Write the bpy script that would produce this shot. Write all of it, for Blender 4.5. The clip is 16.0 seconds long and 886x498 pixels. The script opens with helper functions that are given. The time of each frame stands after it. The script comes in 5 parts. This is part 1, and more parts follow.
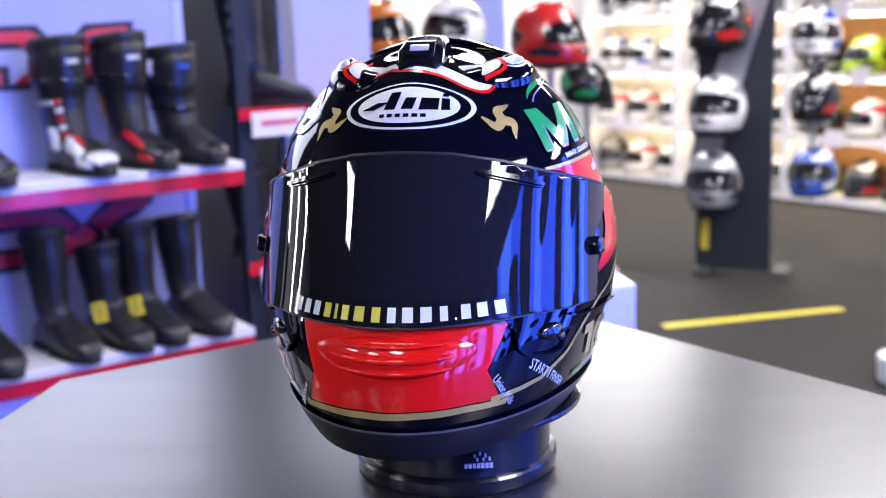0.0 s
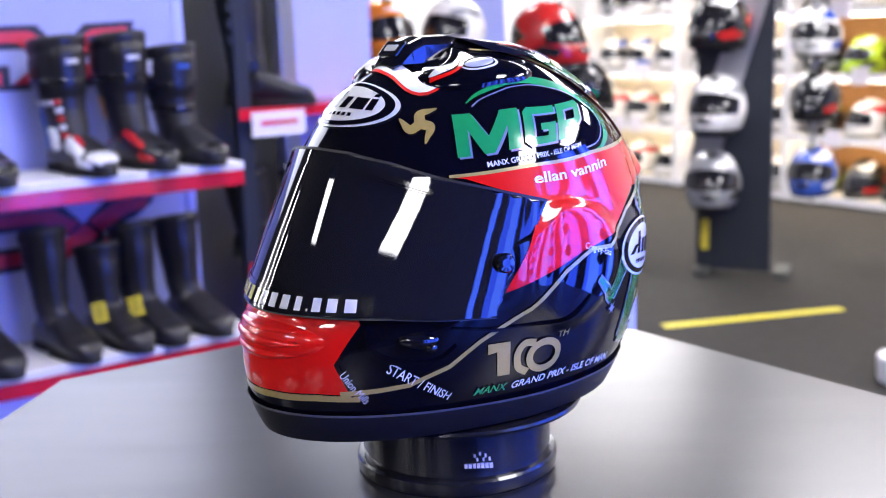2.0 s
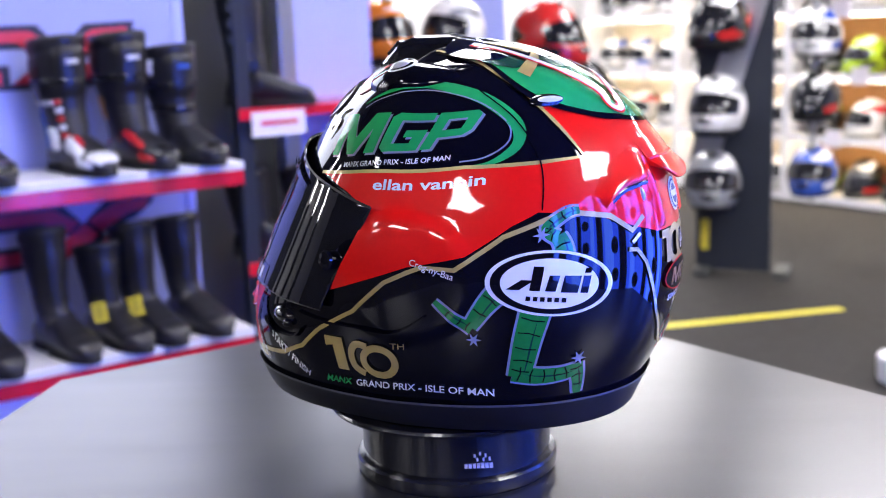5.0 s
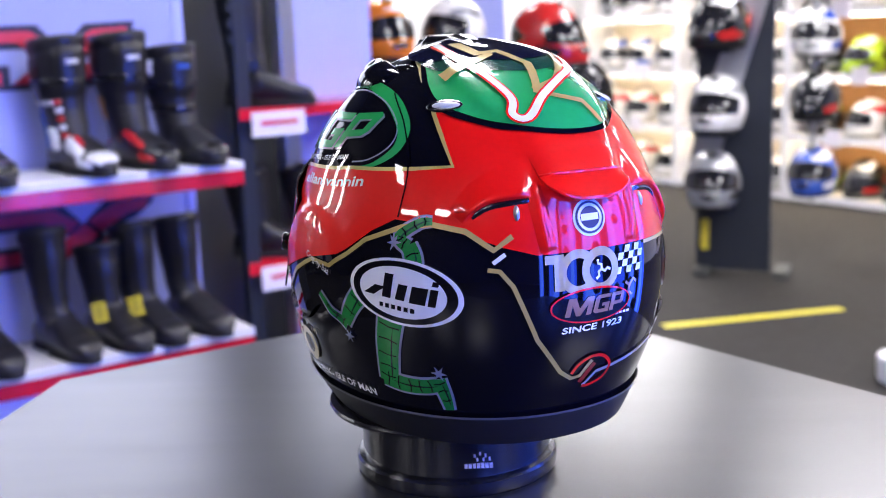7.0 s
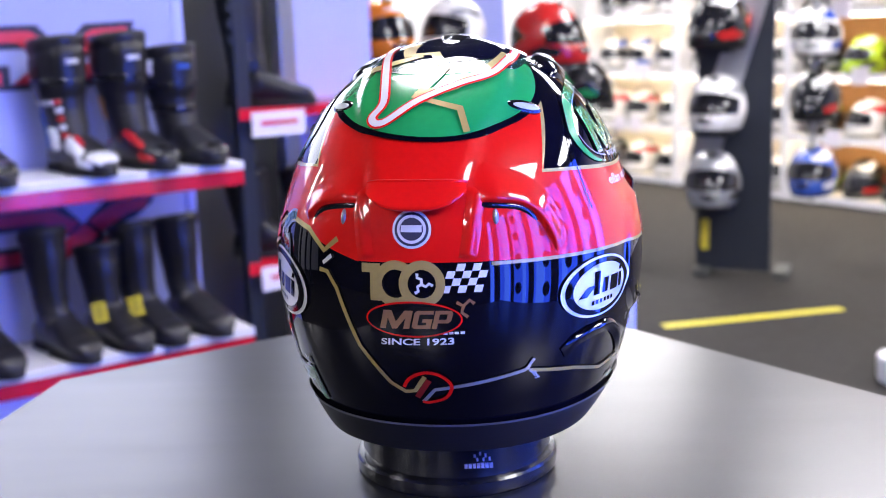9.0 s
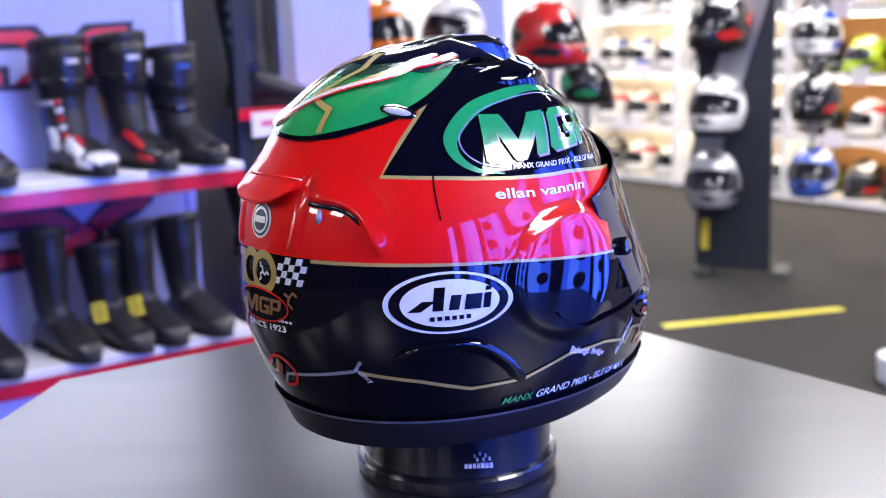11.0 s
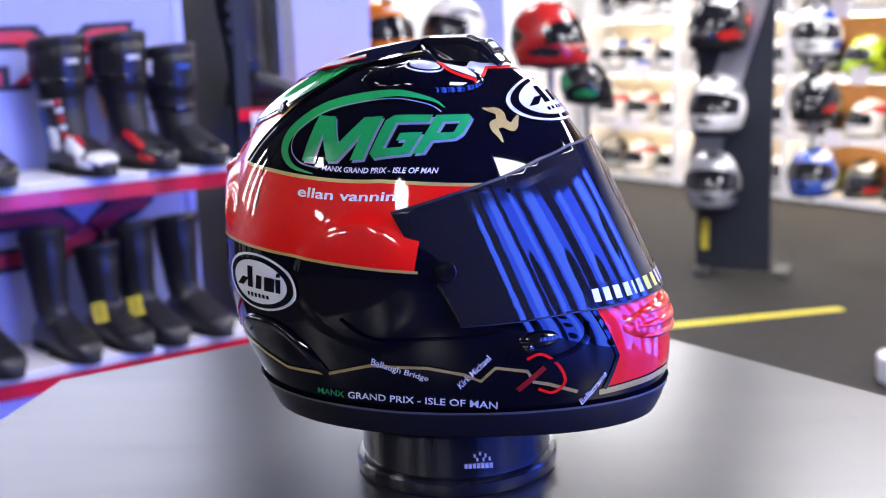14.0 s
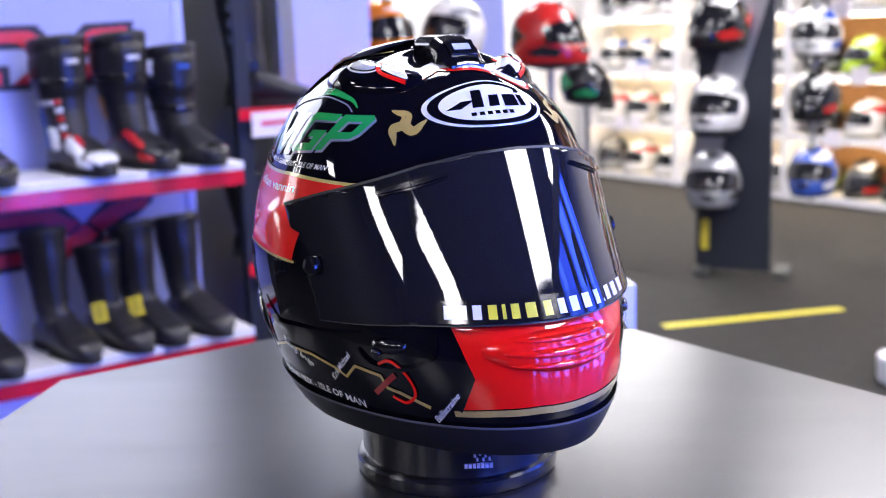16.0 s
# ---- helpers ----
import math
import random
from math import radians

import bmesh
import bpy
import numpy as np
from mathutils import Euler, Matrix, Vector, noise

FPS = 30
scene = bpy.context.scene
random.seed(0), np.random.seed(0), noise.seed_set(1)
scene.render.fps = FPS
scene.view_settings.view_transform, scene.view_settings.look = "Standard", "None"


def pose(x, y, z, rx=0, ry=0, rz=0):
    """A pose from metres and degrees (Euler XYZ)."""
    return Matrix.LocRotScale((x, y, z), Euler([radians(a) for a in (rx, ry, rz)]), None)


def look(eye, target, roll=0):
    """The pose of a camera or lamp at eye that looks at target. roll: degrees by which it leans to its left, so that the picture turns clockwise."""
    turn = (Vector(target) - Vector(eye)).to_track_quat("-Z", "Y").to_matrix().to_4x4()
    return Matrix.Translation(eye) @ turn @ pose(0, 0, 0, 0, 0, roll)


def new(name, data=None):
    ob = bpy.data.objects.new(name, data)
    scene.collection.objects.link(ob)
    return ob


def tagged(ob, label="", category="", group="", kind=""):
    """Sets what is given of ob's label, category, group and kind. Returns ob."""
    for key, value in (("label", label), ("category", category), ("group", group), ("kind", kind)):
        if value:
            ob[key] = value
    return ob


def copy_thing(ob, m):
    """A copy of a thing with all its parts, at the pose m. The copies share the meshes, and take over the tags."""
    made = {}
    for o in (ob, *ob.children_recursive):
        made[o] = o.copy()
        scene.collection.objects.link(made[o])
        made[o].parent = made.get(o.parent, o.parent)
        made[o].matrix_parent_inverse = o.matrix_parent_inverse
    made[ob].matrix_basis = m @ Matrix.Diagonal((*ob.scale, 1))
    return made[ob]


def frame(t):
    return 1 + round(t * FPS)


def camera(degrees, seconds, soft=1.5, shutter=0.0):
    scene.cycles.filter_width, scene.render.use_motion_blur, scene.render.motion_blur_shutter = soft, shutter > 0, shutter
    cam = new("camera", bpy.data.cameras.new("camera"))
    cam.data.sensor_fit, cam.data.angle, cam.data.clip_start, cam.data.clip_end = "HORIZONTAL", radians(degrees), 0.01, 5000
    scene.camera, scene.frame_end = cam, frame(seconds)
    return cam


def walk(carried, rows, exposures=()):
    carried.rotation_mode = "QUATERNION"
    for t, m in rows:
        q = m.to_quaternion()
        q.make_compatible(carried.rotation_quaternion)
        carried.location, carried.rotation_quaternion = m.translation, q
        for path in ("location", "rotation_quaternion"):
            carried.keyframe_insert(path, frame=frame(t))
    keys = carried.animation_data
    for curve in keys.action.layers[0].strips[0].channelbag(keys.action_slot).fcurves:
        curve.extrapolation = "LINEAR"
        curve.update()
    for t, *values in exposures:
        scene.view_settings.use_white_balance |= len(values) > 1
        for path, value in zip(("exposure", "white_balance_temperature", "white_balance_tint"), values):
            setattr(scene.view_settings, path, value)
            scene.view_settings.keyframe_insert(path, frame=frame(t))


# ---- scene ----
cam = camera(42.29, 16.0, 1.0)
EYE = (0.0, -0.87, 1.25)
STAND = look(EYE, (-0.00668, 0.11086, 1.05541), -1.9)
walk(cam, [(0.0, STAND), (16.0, STAND)])
# the shop behind the helmet is out of focus
cam.data.dof.use_dof = True
cam.data.dof.focus_distance = 0.76
cam.data.dof.aperture_fstop = 7.5

# ---- light ----
scene.view_settings.exposure = 0.65
world = bpy.data.worlds.new("shop_world")
scene.world = world
world.use_nodes = True
world.node_tree.nodes["Background"].inputs[0].default_value = (0.05, 0.055, 0.07, 1)
world.node_tree.nodes["Background"].inputs[1].default_value = 0.3


# ---- materials ----
def mat(name, color, rough=0.5, metal=0.0, coat=0.0, grain=0.0, scale=40.0, bump=0.0, glow=0.0, glow_color=None, spec=0.5):
    m = bpy.data.materials.new(name)
    m.use_nodes = True
    nt = m.node_tree
    b = nt.nodes["Principled BSDF"]
    b.inputs["Base Color"].default_value = (*color, 1)
    b.inputs["Roughness"].default_value = rough
    b.inputs["Metallic"].default_value = metal
    b.inputs["Coat Weight"].default_value = coat
    b.inputs["Coat Roughness"].default_value = 0.03
    b.inputs["Specular IOR Level"].default_value = spec
    if glow:
        b.inputs["Emission Color"].default_value = (*(glow_color or color), 1)
        b.inputs["Emission Strength"].default_value = glow
    if grain or bump:
        co = nt.nodes.new("ShaderNodeTexCoord")
        fine = nt.nodes.new("ShaderNodeTexNoise")
        fine.inputs["Scale"].default_value = scale
        fine.inputs["Detail"].default_value = 6
        nt.links.new(co.outputs["Object"], fine.inputs["Vector"])
        broad = nt.nodes.new("ShaderNodeTexNoise")
        broad.inputs["Scale"].default_value = scale / 9
        broad.inputs["Detail"].default_value = 3
        nt.links.new(co.outputs["Object"], broad.inputs["Vector"])
        add = nt.nodes.new("ShaderNodeMath")
        add.operation = "ADD"
        nt.links.new(fine.outputs["Fac"], add.inputs[0])
        nt.links.new(broad.outputs["Fac"], add.inputs[1])
        if grain:
            ramp = nt.nodes.new("ShaderNodeMapRange")
            ramp.inputs["From Min"].default_value, ramp.inputs["From Max"].default_value = 0.6, 1.4
            ramp.inputs["To Min"].default_value, ramp.inputs["To Max"].default_value = 1 - grain, 1 + grain
            nt.links.new(add.outputs[0], ramp.inputs["Value"])
            mul = nt.nodes.new("ShaderNodeVectorMath")
            mul.operation = "SCALE"
            mul.inputs[0].default_value = color
            nt.links.new(ramp.outputs["Result"], mul.inputs["Scale"])
            nt.links.new(mul.outputs["Vector"], b.inputs["Base Color"])
            rr = nt.nodes.new("ShaderNodeMapRange")
            rr.inputs["From Min"].default_value, rr.inputs["From Max"].default_value = 0.6, 1.4
            rr.inputs["To Min"].default_value, rr.inputs["To Max"].default_value = rough * (1 - grain * 0.6), min(1, rough * (1 + grain * 0.6))
            nt.links.new(add.outputs[0], rr.inputs["Value"])
            nt.links.new(rr.outputs["Result"], b.inputs["Roughness"])
        if bump:
            bp = nt.nodes.new("ShaderNodeBump")
            bp.inputs["Strength"].default_value = bump
            bp.inputs["Distance"].default_value = 0.002
            nt.links.new(fine.outputs["Fac"], bp.inputs["Height"])
            nt.links.new(bp.outputs["Normal"], b.inputs["Normal"])
    return m


BLACK = mat("gloss_black_paint", (0.003, 0.003, 0.007), 0.30, coat=1.0, spec=0.0)
NAVY = mat("gloss_midnight_paint", (0.004, 0.005, 0.020), 0.30, coat=1.0, spec=0.0)
RED = mat("gloss_red_paint", (0.88, 0.008, 0.006), 0.35, coat=1.0, spec=0.1, grain=0.04, scale=300)
GREEN = mat("gloss_green_paint", (0.016, 0.36, 0.095), 0.2, coat=1.0, grain=0.06, scale=200)
DULLRED = mat("dark_red_print", (0.30, 0.006, 0.008), 0.35, coat=1.0)
LEGGREEN = mat("leaf_green_paint", (0.010, 0.22, 0.040), 0.25, coat=1.0, grain=0.15, scale=220)
DEEPGREEN = mat("deep_green_paint", (0.004, 0.06, 0.035), 0.2, coat=1.0)
GOLD = mat("gold_paint", (0.50, 0.37, 0.11), 0.35, metal=0.2, coat=1.0, grain=0.08, scale=300)
SILVER = mat("silver_paint", (0.36, 0.36, 0.39), 0.32, metal=0.3, coat=1.0)
WHITE = mat("white_print", (0.82, 0.82, 0.84), 0.3, coat=1.0)
YELLOW = mat("yellow_print", (0.75, 0.68, 0.06), 0.3, coat=0.5)
BLUEGREY = mat("blue_grey_print", (0.22, 0.24, 0.36), 0.3, coat=1.0)
BROWN = mat("bronze_print", (0.36, 0.17, 0.07), 0.3, metal=0.3, coat=1.0)
RUBBER = mat("black_rubber", (0.010, 0.010, 0.014), 0.45, grain=0.1, scale=250, bump=0.05)
LINING = mat("black_fabric_lining", (0.01, 0.01, 0.011), 0.9, grain=0.2, scale=500, bump=0.3)
VENT = mat("black_vent_plastic", (0.006, 0.006, 0.009), 0.12, coat=0.6)
SMOKE = mat("smoked_visor", (0.012, 0.012, 0.016), 0.015, coat=0.0, spec=0.6)
SMOKE.node_tree.nodes["Principled BSDF"].inputs["Transmission Weight"].default_value = 0.04
PIPING = mat("grey_edge_piping", (0.12, 0.12, 0.14), 0.35)
STRIP = mat("clear_black_strip", (0.008, 0.008, 0.01), 0.08)
PLASTIC = mat("black_abs_plastic", (0.012, 0.012, 0.015), 0.16, grain=0.12, scale=60)
TABLE = mat("black_laminate", (0.018, 0.018, 0.021), 0.30, grain=0.03, scale=26, spec=0.72)
tn = TABLE.node_tree
tb = tn.nodes["Principled BSDF"]
tco, tmap, tno, tra = [tn.nodes.new(k) for k in ("ShaderNodeTexCoord", "ShaderNodeMapping", "ShaderNodeTexNoise", "ShaderNodeMapRange")]
tmap.inputs["Rotation"].default_value = (0, 0, radians(-34))
tmap.inputs["Scale"].default_value = (5.0, 26.0, 1.0)
tno.inputs["Scale"].default_value, tno.inputs["Detail"].default_value = 1.0, 7.0
tra.inputs["From Min"].default_value, tra.inputs["From Max"].default_value = 0.3, 0.7
tra.inputs["To Min"].default_value, tra.inputs["To Max"].default_value = 0.285, 0.325
tn.links.new(tco.outputs["Object"], tmap.inputs["Vector"])
tn.links.new(tmap.outputs["Vector"], tno.inputs["Vector"])
tn.links.new(tno.outputs["Fac"], tra.inputs["Value"])
tn.links.new(tra.outputs["Result"], tb.inputs["Roughness"])
CARPET = mat("grey_brown_carpet", (0.018, 0.0158, 0.0138), 0.95, grain=0.25, scale=120, bump=0.4)
PLASTER = mat("white_plaster", (0.72, 0.71, 0.70), 0.8, grain=0.05, scale=15)
DARKWALL = mat("dark_grey_wall", (0.075, 0.078, 0.074), 0.7, grain=0.08, scale=12)
BACKWALL = mat("near_black_unseen_wall", (0.014, 0.014, 0.018), 0.8, grain=0.1, scale=10)
CEIL = mat("dark_ceiling", (0.022, 0.022, 0.026), 0.9, grain=0.1, scale=20)
TIMBER = mat("orange_timber", (0.48, 0.22, 0.07), 0.5, grain=0.2, scale=14)
SHELFWHITE = mat("white_shelf_laminate", (0.78, 0.78, 0.82), 0.35, grain=0.03, scale=30)
CREAM = mat("cream_shelf", (0.80, 0.72, 0.58), 0.5, grain=0.05, scale=30)
REDACRYL = mat("red_acrylic", (0.62, 0.012, 0.035), 0.25, coat=0.3, grain=0.05, scale=20)
LAVENDER = mat("pale_blue_panel", (0.40, 0.45, 0.92), 0.45, grain=0.04, scale=6)
BACKLIT = mat("backlit_pale_panel", (0.32, 0.36, 0.76), 0.45, grain=0.04, scale=6, glow=0.03, glow_color=(0.52, 0.54, 1.0))
LOGORED = mat("dull_red_print", (0.60, 0.035, 0.09), 0.5, grain=0.06, scale=20)
LOGONAVY = mat("navy_print", (0.02, 0.022, 0.06), 0.5, grain=0.06, scale=20)
LEATHER = mat("black_leather", (0.012, 0.012, 0.017), 0.36, grain=0.3, scale=60, bump=0.25, spec=0.5)
LEATHERBLUE = mat("blue_leather", (0.03, 0.12, 0.55), 0.4, grain=0.1, scale=60)
SHIN = mat("satin_black_plastic", (0.010, 0.010, 0.013), 0.33, grain=0.15, scale=70)
SLIDER = mat("pale_grey_slider", (0.55, 0.56, 0.60), 0.25, coat=0.5)
LEATHERWHITE = mat("white_leather", (0.7, 0.72, 0.78), 0.4, grain=0.08, scale=60)
LEATHERRED = mat("red_leather", (0.5, 0.01, 0.02), 0.4, grain=0.1, scale=60)
SOLE = mat("boot_sole_rubber", (0.012, 0.012, 0.013), 0.7, grain=0.2, scale=90)
CARD = mat("white_card", (0.80, 0.76, 0.84), 0.6, grain=0.02, scale=20)
TAG = mat("yellow_tag", (0.75, 0.62, 0.05), 0.5, grain=0.1, scale=60)
TAPE = mat("yellow_floor_tape", (0.72, 0.62, 0.05), 0.55, grain=0.12, scale=40)
POST = mat("black_post_board", (0.014, 0.018, 0.028), 0.45, grain=0.15, scale=20)
STEEL = mat("grey_steel", (0.42, 0.43, 0.46), 0.35, metal=0.8, grain=0.06, scale=30)
LAMP = mat("lit_diffuser", (0.9, 0.9, 0.9), 0.5, glow=21.0, glow_color=(0.98, 0.955, 1.0))
SHELFFILL = mat("added_warm_glow", (0.9, 0.9, 0.9), 0.5, glow=13.4, glow_color=(1.0, 0.86, 0.66))
BLUEGLOW = mat("lit_blue_panel", (0.1, 0.12, 0.6), 0.4, glow=8.5, glow_color=(0.026, 0.085, 1.0))
BLUESTRIP = mat("lit_blue_strip", (0.3, 0.4, 0.8), 0.4, glow=10.5, glow_color=(0.05, 0.14, 1.0))
# unseen glowing panels, added above the displays to put glare on the tabletop
GLAREPANEL = mat("added_glare_panel", (0.8, 0.8, 0.9), 0.4, glow=2.6, glow_color=(0.86, 0.90, 1.0))
WALLGLARE = mat("added_wall_glare", (0.8, 0.8, 0.85), 0.4, glow=10.0, glow_color=(0.97, 0.97, 1.0))
H_COLORS = [
    mat("helmet_white", (0.75, 0.75, 0.75), 0.25, coat=0.6, grain=0.05),
    mat("helmet_black", (0.015, 0.015, 0.018), 0.2, coat=0.6, grain=0.1),
    mat("helmet_red", (0.55, 0.02, 0.02), 0.25, coat=0.6, grain=0.05),
    mat("helmet_orange", (0.75, 0.20, 0.02), 0.25, coat=0.6, grain=0.05),
    mat("helmet_blue", (0.03, 0.08, 0.40), 0.25, coat=0.6, grain=0.05),
    mat("helmet_lime", (0.45, 0.65, 0.03), 0.25, coat=0.6, grain=0.05),
    mat("helmet_grey", (0.22, 0.23, 0.25), 0.3, coat=0.6, grain=0.08),
    mat("helmet_green", (0.02, 0.35, 0.12), 0.25, coat=0.6, grain=0.05),
]


# ---- helpers of this scene ----
def mesh_of(name, bm, material):
    me = bpy.data.meshes.new(name)
    bm.to_mesh(me)
    bm.free()
    for m in material if isinstance(material, (list, tuple)) else (material,):
        me.materials.append(m)
    return me


def part(name, bm, material, parent=None, label="", smooth=False):
    """A bmesh as one mesh object, under a thing or a part."""
    bmesh.ops.recalc_face_normals(bm, faces=bm.faces)
    if smooth:
        for f in bm.faces:
            f.smooth = True
    ob = new(name, mesh_of(name, bm, material))
    if parent:
        ob.parent = parent
    if label:
        tagged(ob, label)
    return ob


def thing(name, m, label, category, group="", kind=""):
    ob = new(name)
    ob.empty_display_size = 0.05
    ob.matrix_basis = m
    return tagged(ob, label, category, group, kind)


def box(bm, x0, x1, y0, y1, z0, z1, bevel=0.0):
    made = bmesh.ops.create_cube(bm, size=1.0)["verts"]
    for v in made:
        v.co = Vector((x0 + (v.co.x + 0.5) * (x1 - x0), y0 + (v.co.y + 0.5) * (y1 - y0), z0 + (v.co.z + 0.5) * (z1 - z0)))
    if bevel:
        edges = list({e for v in made for e in v.link_edges})
        bmesh.ops.bevel(bm, geom=edges, offset=bevel, segments=2, affect="EDGES", profile=0.6)
    return bm


def boxed(x0, x1, y0, y1, z0, z1, bevel=0.003):
    return box(bmesh.new(), x0, x1, y0, y1, z0, z1, bevel)


def lathe(profile, n=64):
    """A turned body from (radius, z) points."""
    bm = bmesh.new()
    rings = []
    for r, z in profile:
        rings.append([bm.verts.new((r * math.cos(2 * math.pi * k / n), r * math.sin(2 * math.pi * k / n), z)) for k in range(n)])
    for a, b in zip(rings, rings[1:]):
        for k in range(n):
            bm.faces.new((a[k], a[(k + 1) % n], b[(k + 1) % n], b[k]))
    for ring in (rings[0], rings[-1]):
        bm.faces.new(ring)
    return bm


def prism(poly, y0, y1):
    """A flat shape in the x-z plane with depth along y."""
    bm = bmesh.new()
    a = [bm.verts.new((x, y0, z)) for x, z in poly]
    b = [bm.verts.new((x, y1, z)) for x, z in poly]
    bm.faces.new(a)
    bm.faces.new(b[::-1])
    for k in range(len(poly)):
        bm.faces.new((a[k], a[(k + 1) % len(poly)], b[(k + 1) % len(poly)], b[k]))
    bmesh.ops.triangulate(bm, faces=[f for f in bm.faces if len(f.verts) > 4])
    return bm


def loft(rings, caps=True):
    """A body through closed rings of equal count."""
    bm = bmesh.new()
    vs = [[bm.verts.new(p) for p in ring] for ring in rings]
    n = len(vs[0])
    for a, b in zip(vs, vs[1:]):
        for k in range(n):
            bm.faces.new((a[k], a[(k + 1) % n], b[(k + 1) % n], b[k]))
    if caps:
        bm.faces.new(vs[0][::-1])
        bm.faces.new(vs[-1])
    return bm


# the shop's own axes: a runs along the shelving, b across it
ROOM = 36.0
UA = Vector((math.cos(radians(ROOM)), math.sin(radians(ROOM)), 0))
UB = Vector((-math.sin(radians(ROOM)), math.cos(radians(ROOM)), 0))


def room(a, b, z, turn=0.0):
    p = UA * a + UB * b
    return pose(p.x, p.y, z, 0, 0, ROOM + turn)


# ---- the room ----
def slab(name, a0, a1, b0, b1, z0, z1, material, label):
    ob = part(name, boxed(a0, a1, b0, b1, z0, z1, 0.0), material)
    ob.matrix_basis = room(0, 0, 0)
    return tagged(ob, label, name.split("_")[0], kind="structure")


slab("floor", -6.0, 6.3, -6.5, 6.4, -0.1, 0.0, CARPET, "grey-brown short-pile shop carpet floor")
slab("ceiling", -6.0, 6.3, -6.5, 6.4, 3.0, 3.1, CEIL, "dark shop ceiling with lit panels")
slab("wall_back", 6.15, 6.3, -6.5, 6.4, 0.0, 3.0, PLASTER, "white plastered wall behind the helmet shelves")
slab("wall_left", -1.2, 1.68, 3.1, 3.25, 0.0, 3.0, DARKWALL, "dark grey wall behind the boot displays")
slab("wall_far", -6.0, 6.15, 6.2, 6.35, 0.0, 3.0, PLASTER, "pale plastered far wall")
# two unseen walls, near black so that the gloss reflects darkness
slab("wall_rear", -6.15, -6.0, -6.5, 6.35, 0.0, 3.0, BACKWALL, "plain unseen wall closing the shop, near black to keep the gloss dark")
slab("wall_side", -6.0, 6.15, -6.65, -6.5, 0.0, 3.0, BACKWALL, "plain unseen wall closing the shop, near black to keep the gloss dark")


def ceiling_light(a, b, la, lb, material=LAMP):
    t = thing("ceiling_light", room(a, b, 2.95), "lit white rectangular ceiling light panel", "ceiling light", "ceiling lights")
    bm = bmesh.new()
    for x0, x1, y0, y1 in ((-la - 0.02, -la, -lb - 0.02, lb + 0.02), (la, la + 0.02, -lb - 0.02, lb + 0.02), (-la, la, -lb - 0.02, -lb), (-la, la, lb, lb + 0.02)):
        box(bm, x0, x1, y0, y1, -0.03, 0.05)
    part("frame", bm, STEEL, t)
    part("diffuser", boxed(-la, la, -lb, lb, -0.02, 0.0, 0.0), material, t, "glowing white diffuser")


for a, b, la, lb in ((1.26, -2.42, 0.60, 0.64), (-2.85, -2.1, 0.32, 0.42), (-3.06, 1.23, 0.34, 0.16), (-5.2, 0.85, 0.3, 0.5), (-4.6, -1.0, 0.35, 0.40), (0.65, 1.1, 0.36, 0.4), (3.6, -1.2, 0.35, 0.6), (3.6, 1.8, 0.35, 0.6), (2.6, 4.6, 0.3, 0.3), (4.6, 4.35, 0.3, 0.22), (4.6, 5.2, 0.3, 0.5), (4.6, 0.6, 0.3, 0.6)):
    ceiling_light(a, b, la, lb)


def tall_light(m, half, z0, z1):
    t = thing("tall_light_panel", m, "tall white lit panel in a dark frame", "light panel", "tall lit panels")
    part("diffuser", boxed(-half, half, 0.0, 0.02, z0, z1, 0.0), LAMP, t, "glowing white diffuser")
    for x in (-half - 0.04, half):
        part("side_rail", boxed(x, x + 0.04, -0.01, 0.05, 0.0, 2.9), POST, t)
    part("foot", boxed(-0.25, 0.25, -0.15, 0.15, -0.0, 0.03), POST, t)
    part("base_board", boxed(0.001 - half, half - 0.001, 0.0, 0.03, 0.031, z0 - 0.001), POST, t)


for a in (-1.85, -2.5, -3.15):
    tall_light(room(a, 4.3, 0), 0.06, 1.5, 2.8)


def tape():
    p0, p1 = Vector((0.86, 3.66, 0)), Vector((1.65, 3.85, 0))
    d = (p1 - p0).length
    ob = part("floor_tape", boxed(0, d, -0.028, 0.028, 0.0, 0.0015, 0.0), TAPE)
    ob.matrix_basis = pose(0.86, 3.66, 0.0005, 0, 0, math.degrees(math.atan2(p1.y - p0.y, p1.x - p0.x)))
    tagged(ob, "strip of yellow tape stuck on the carpet", "floor tape")


tape()


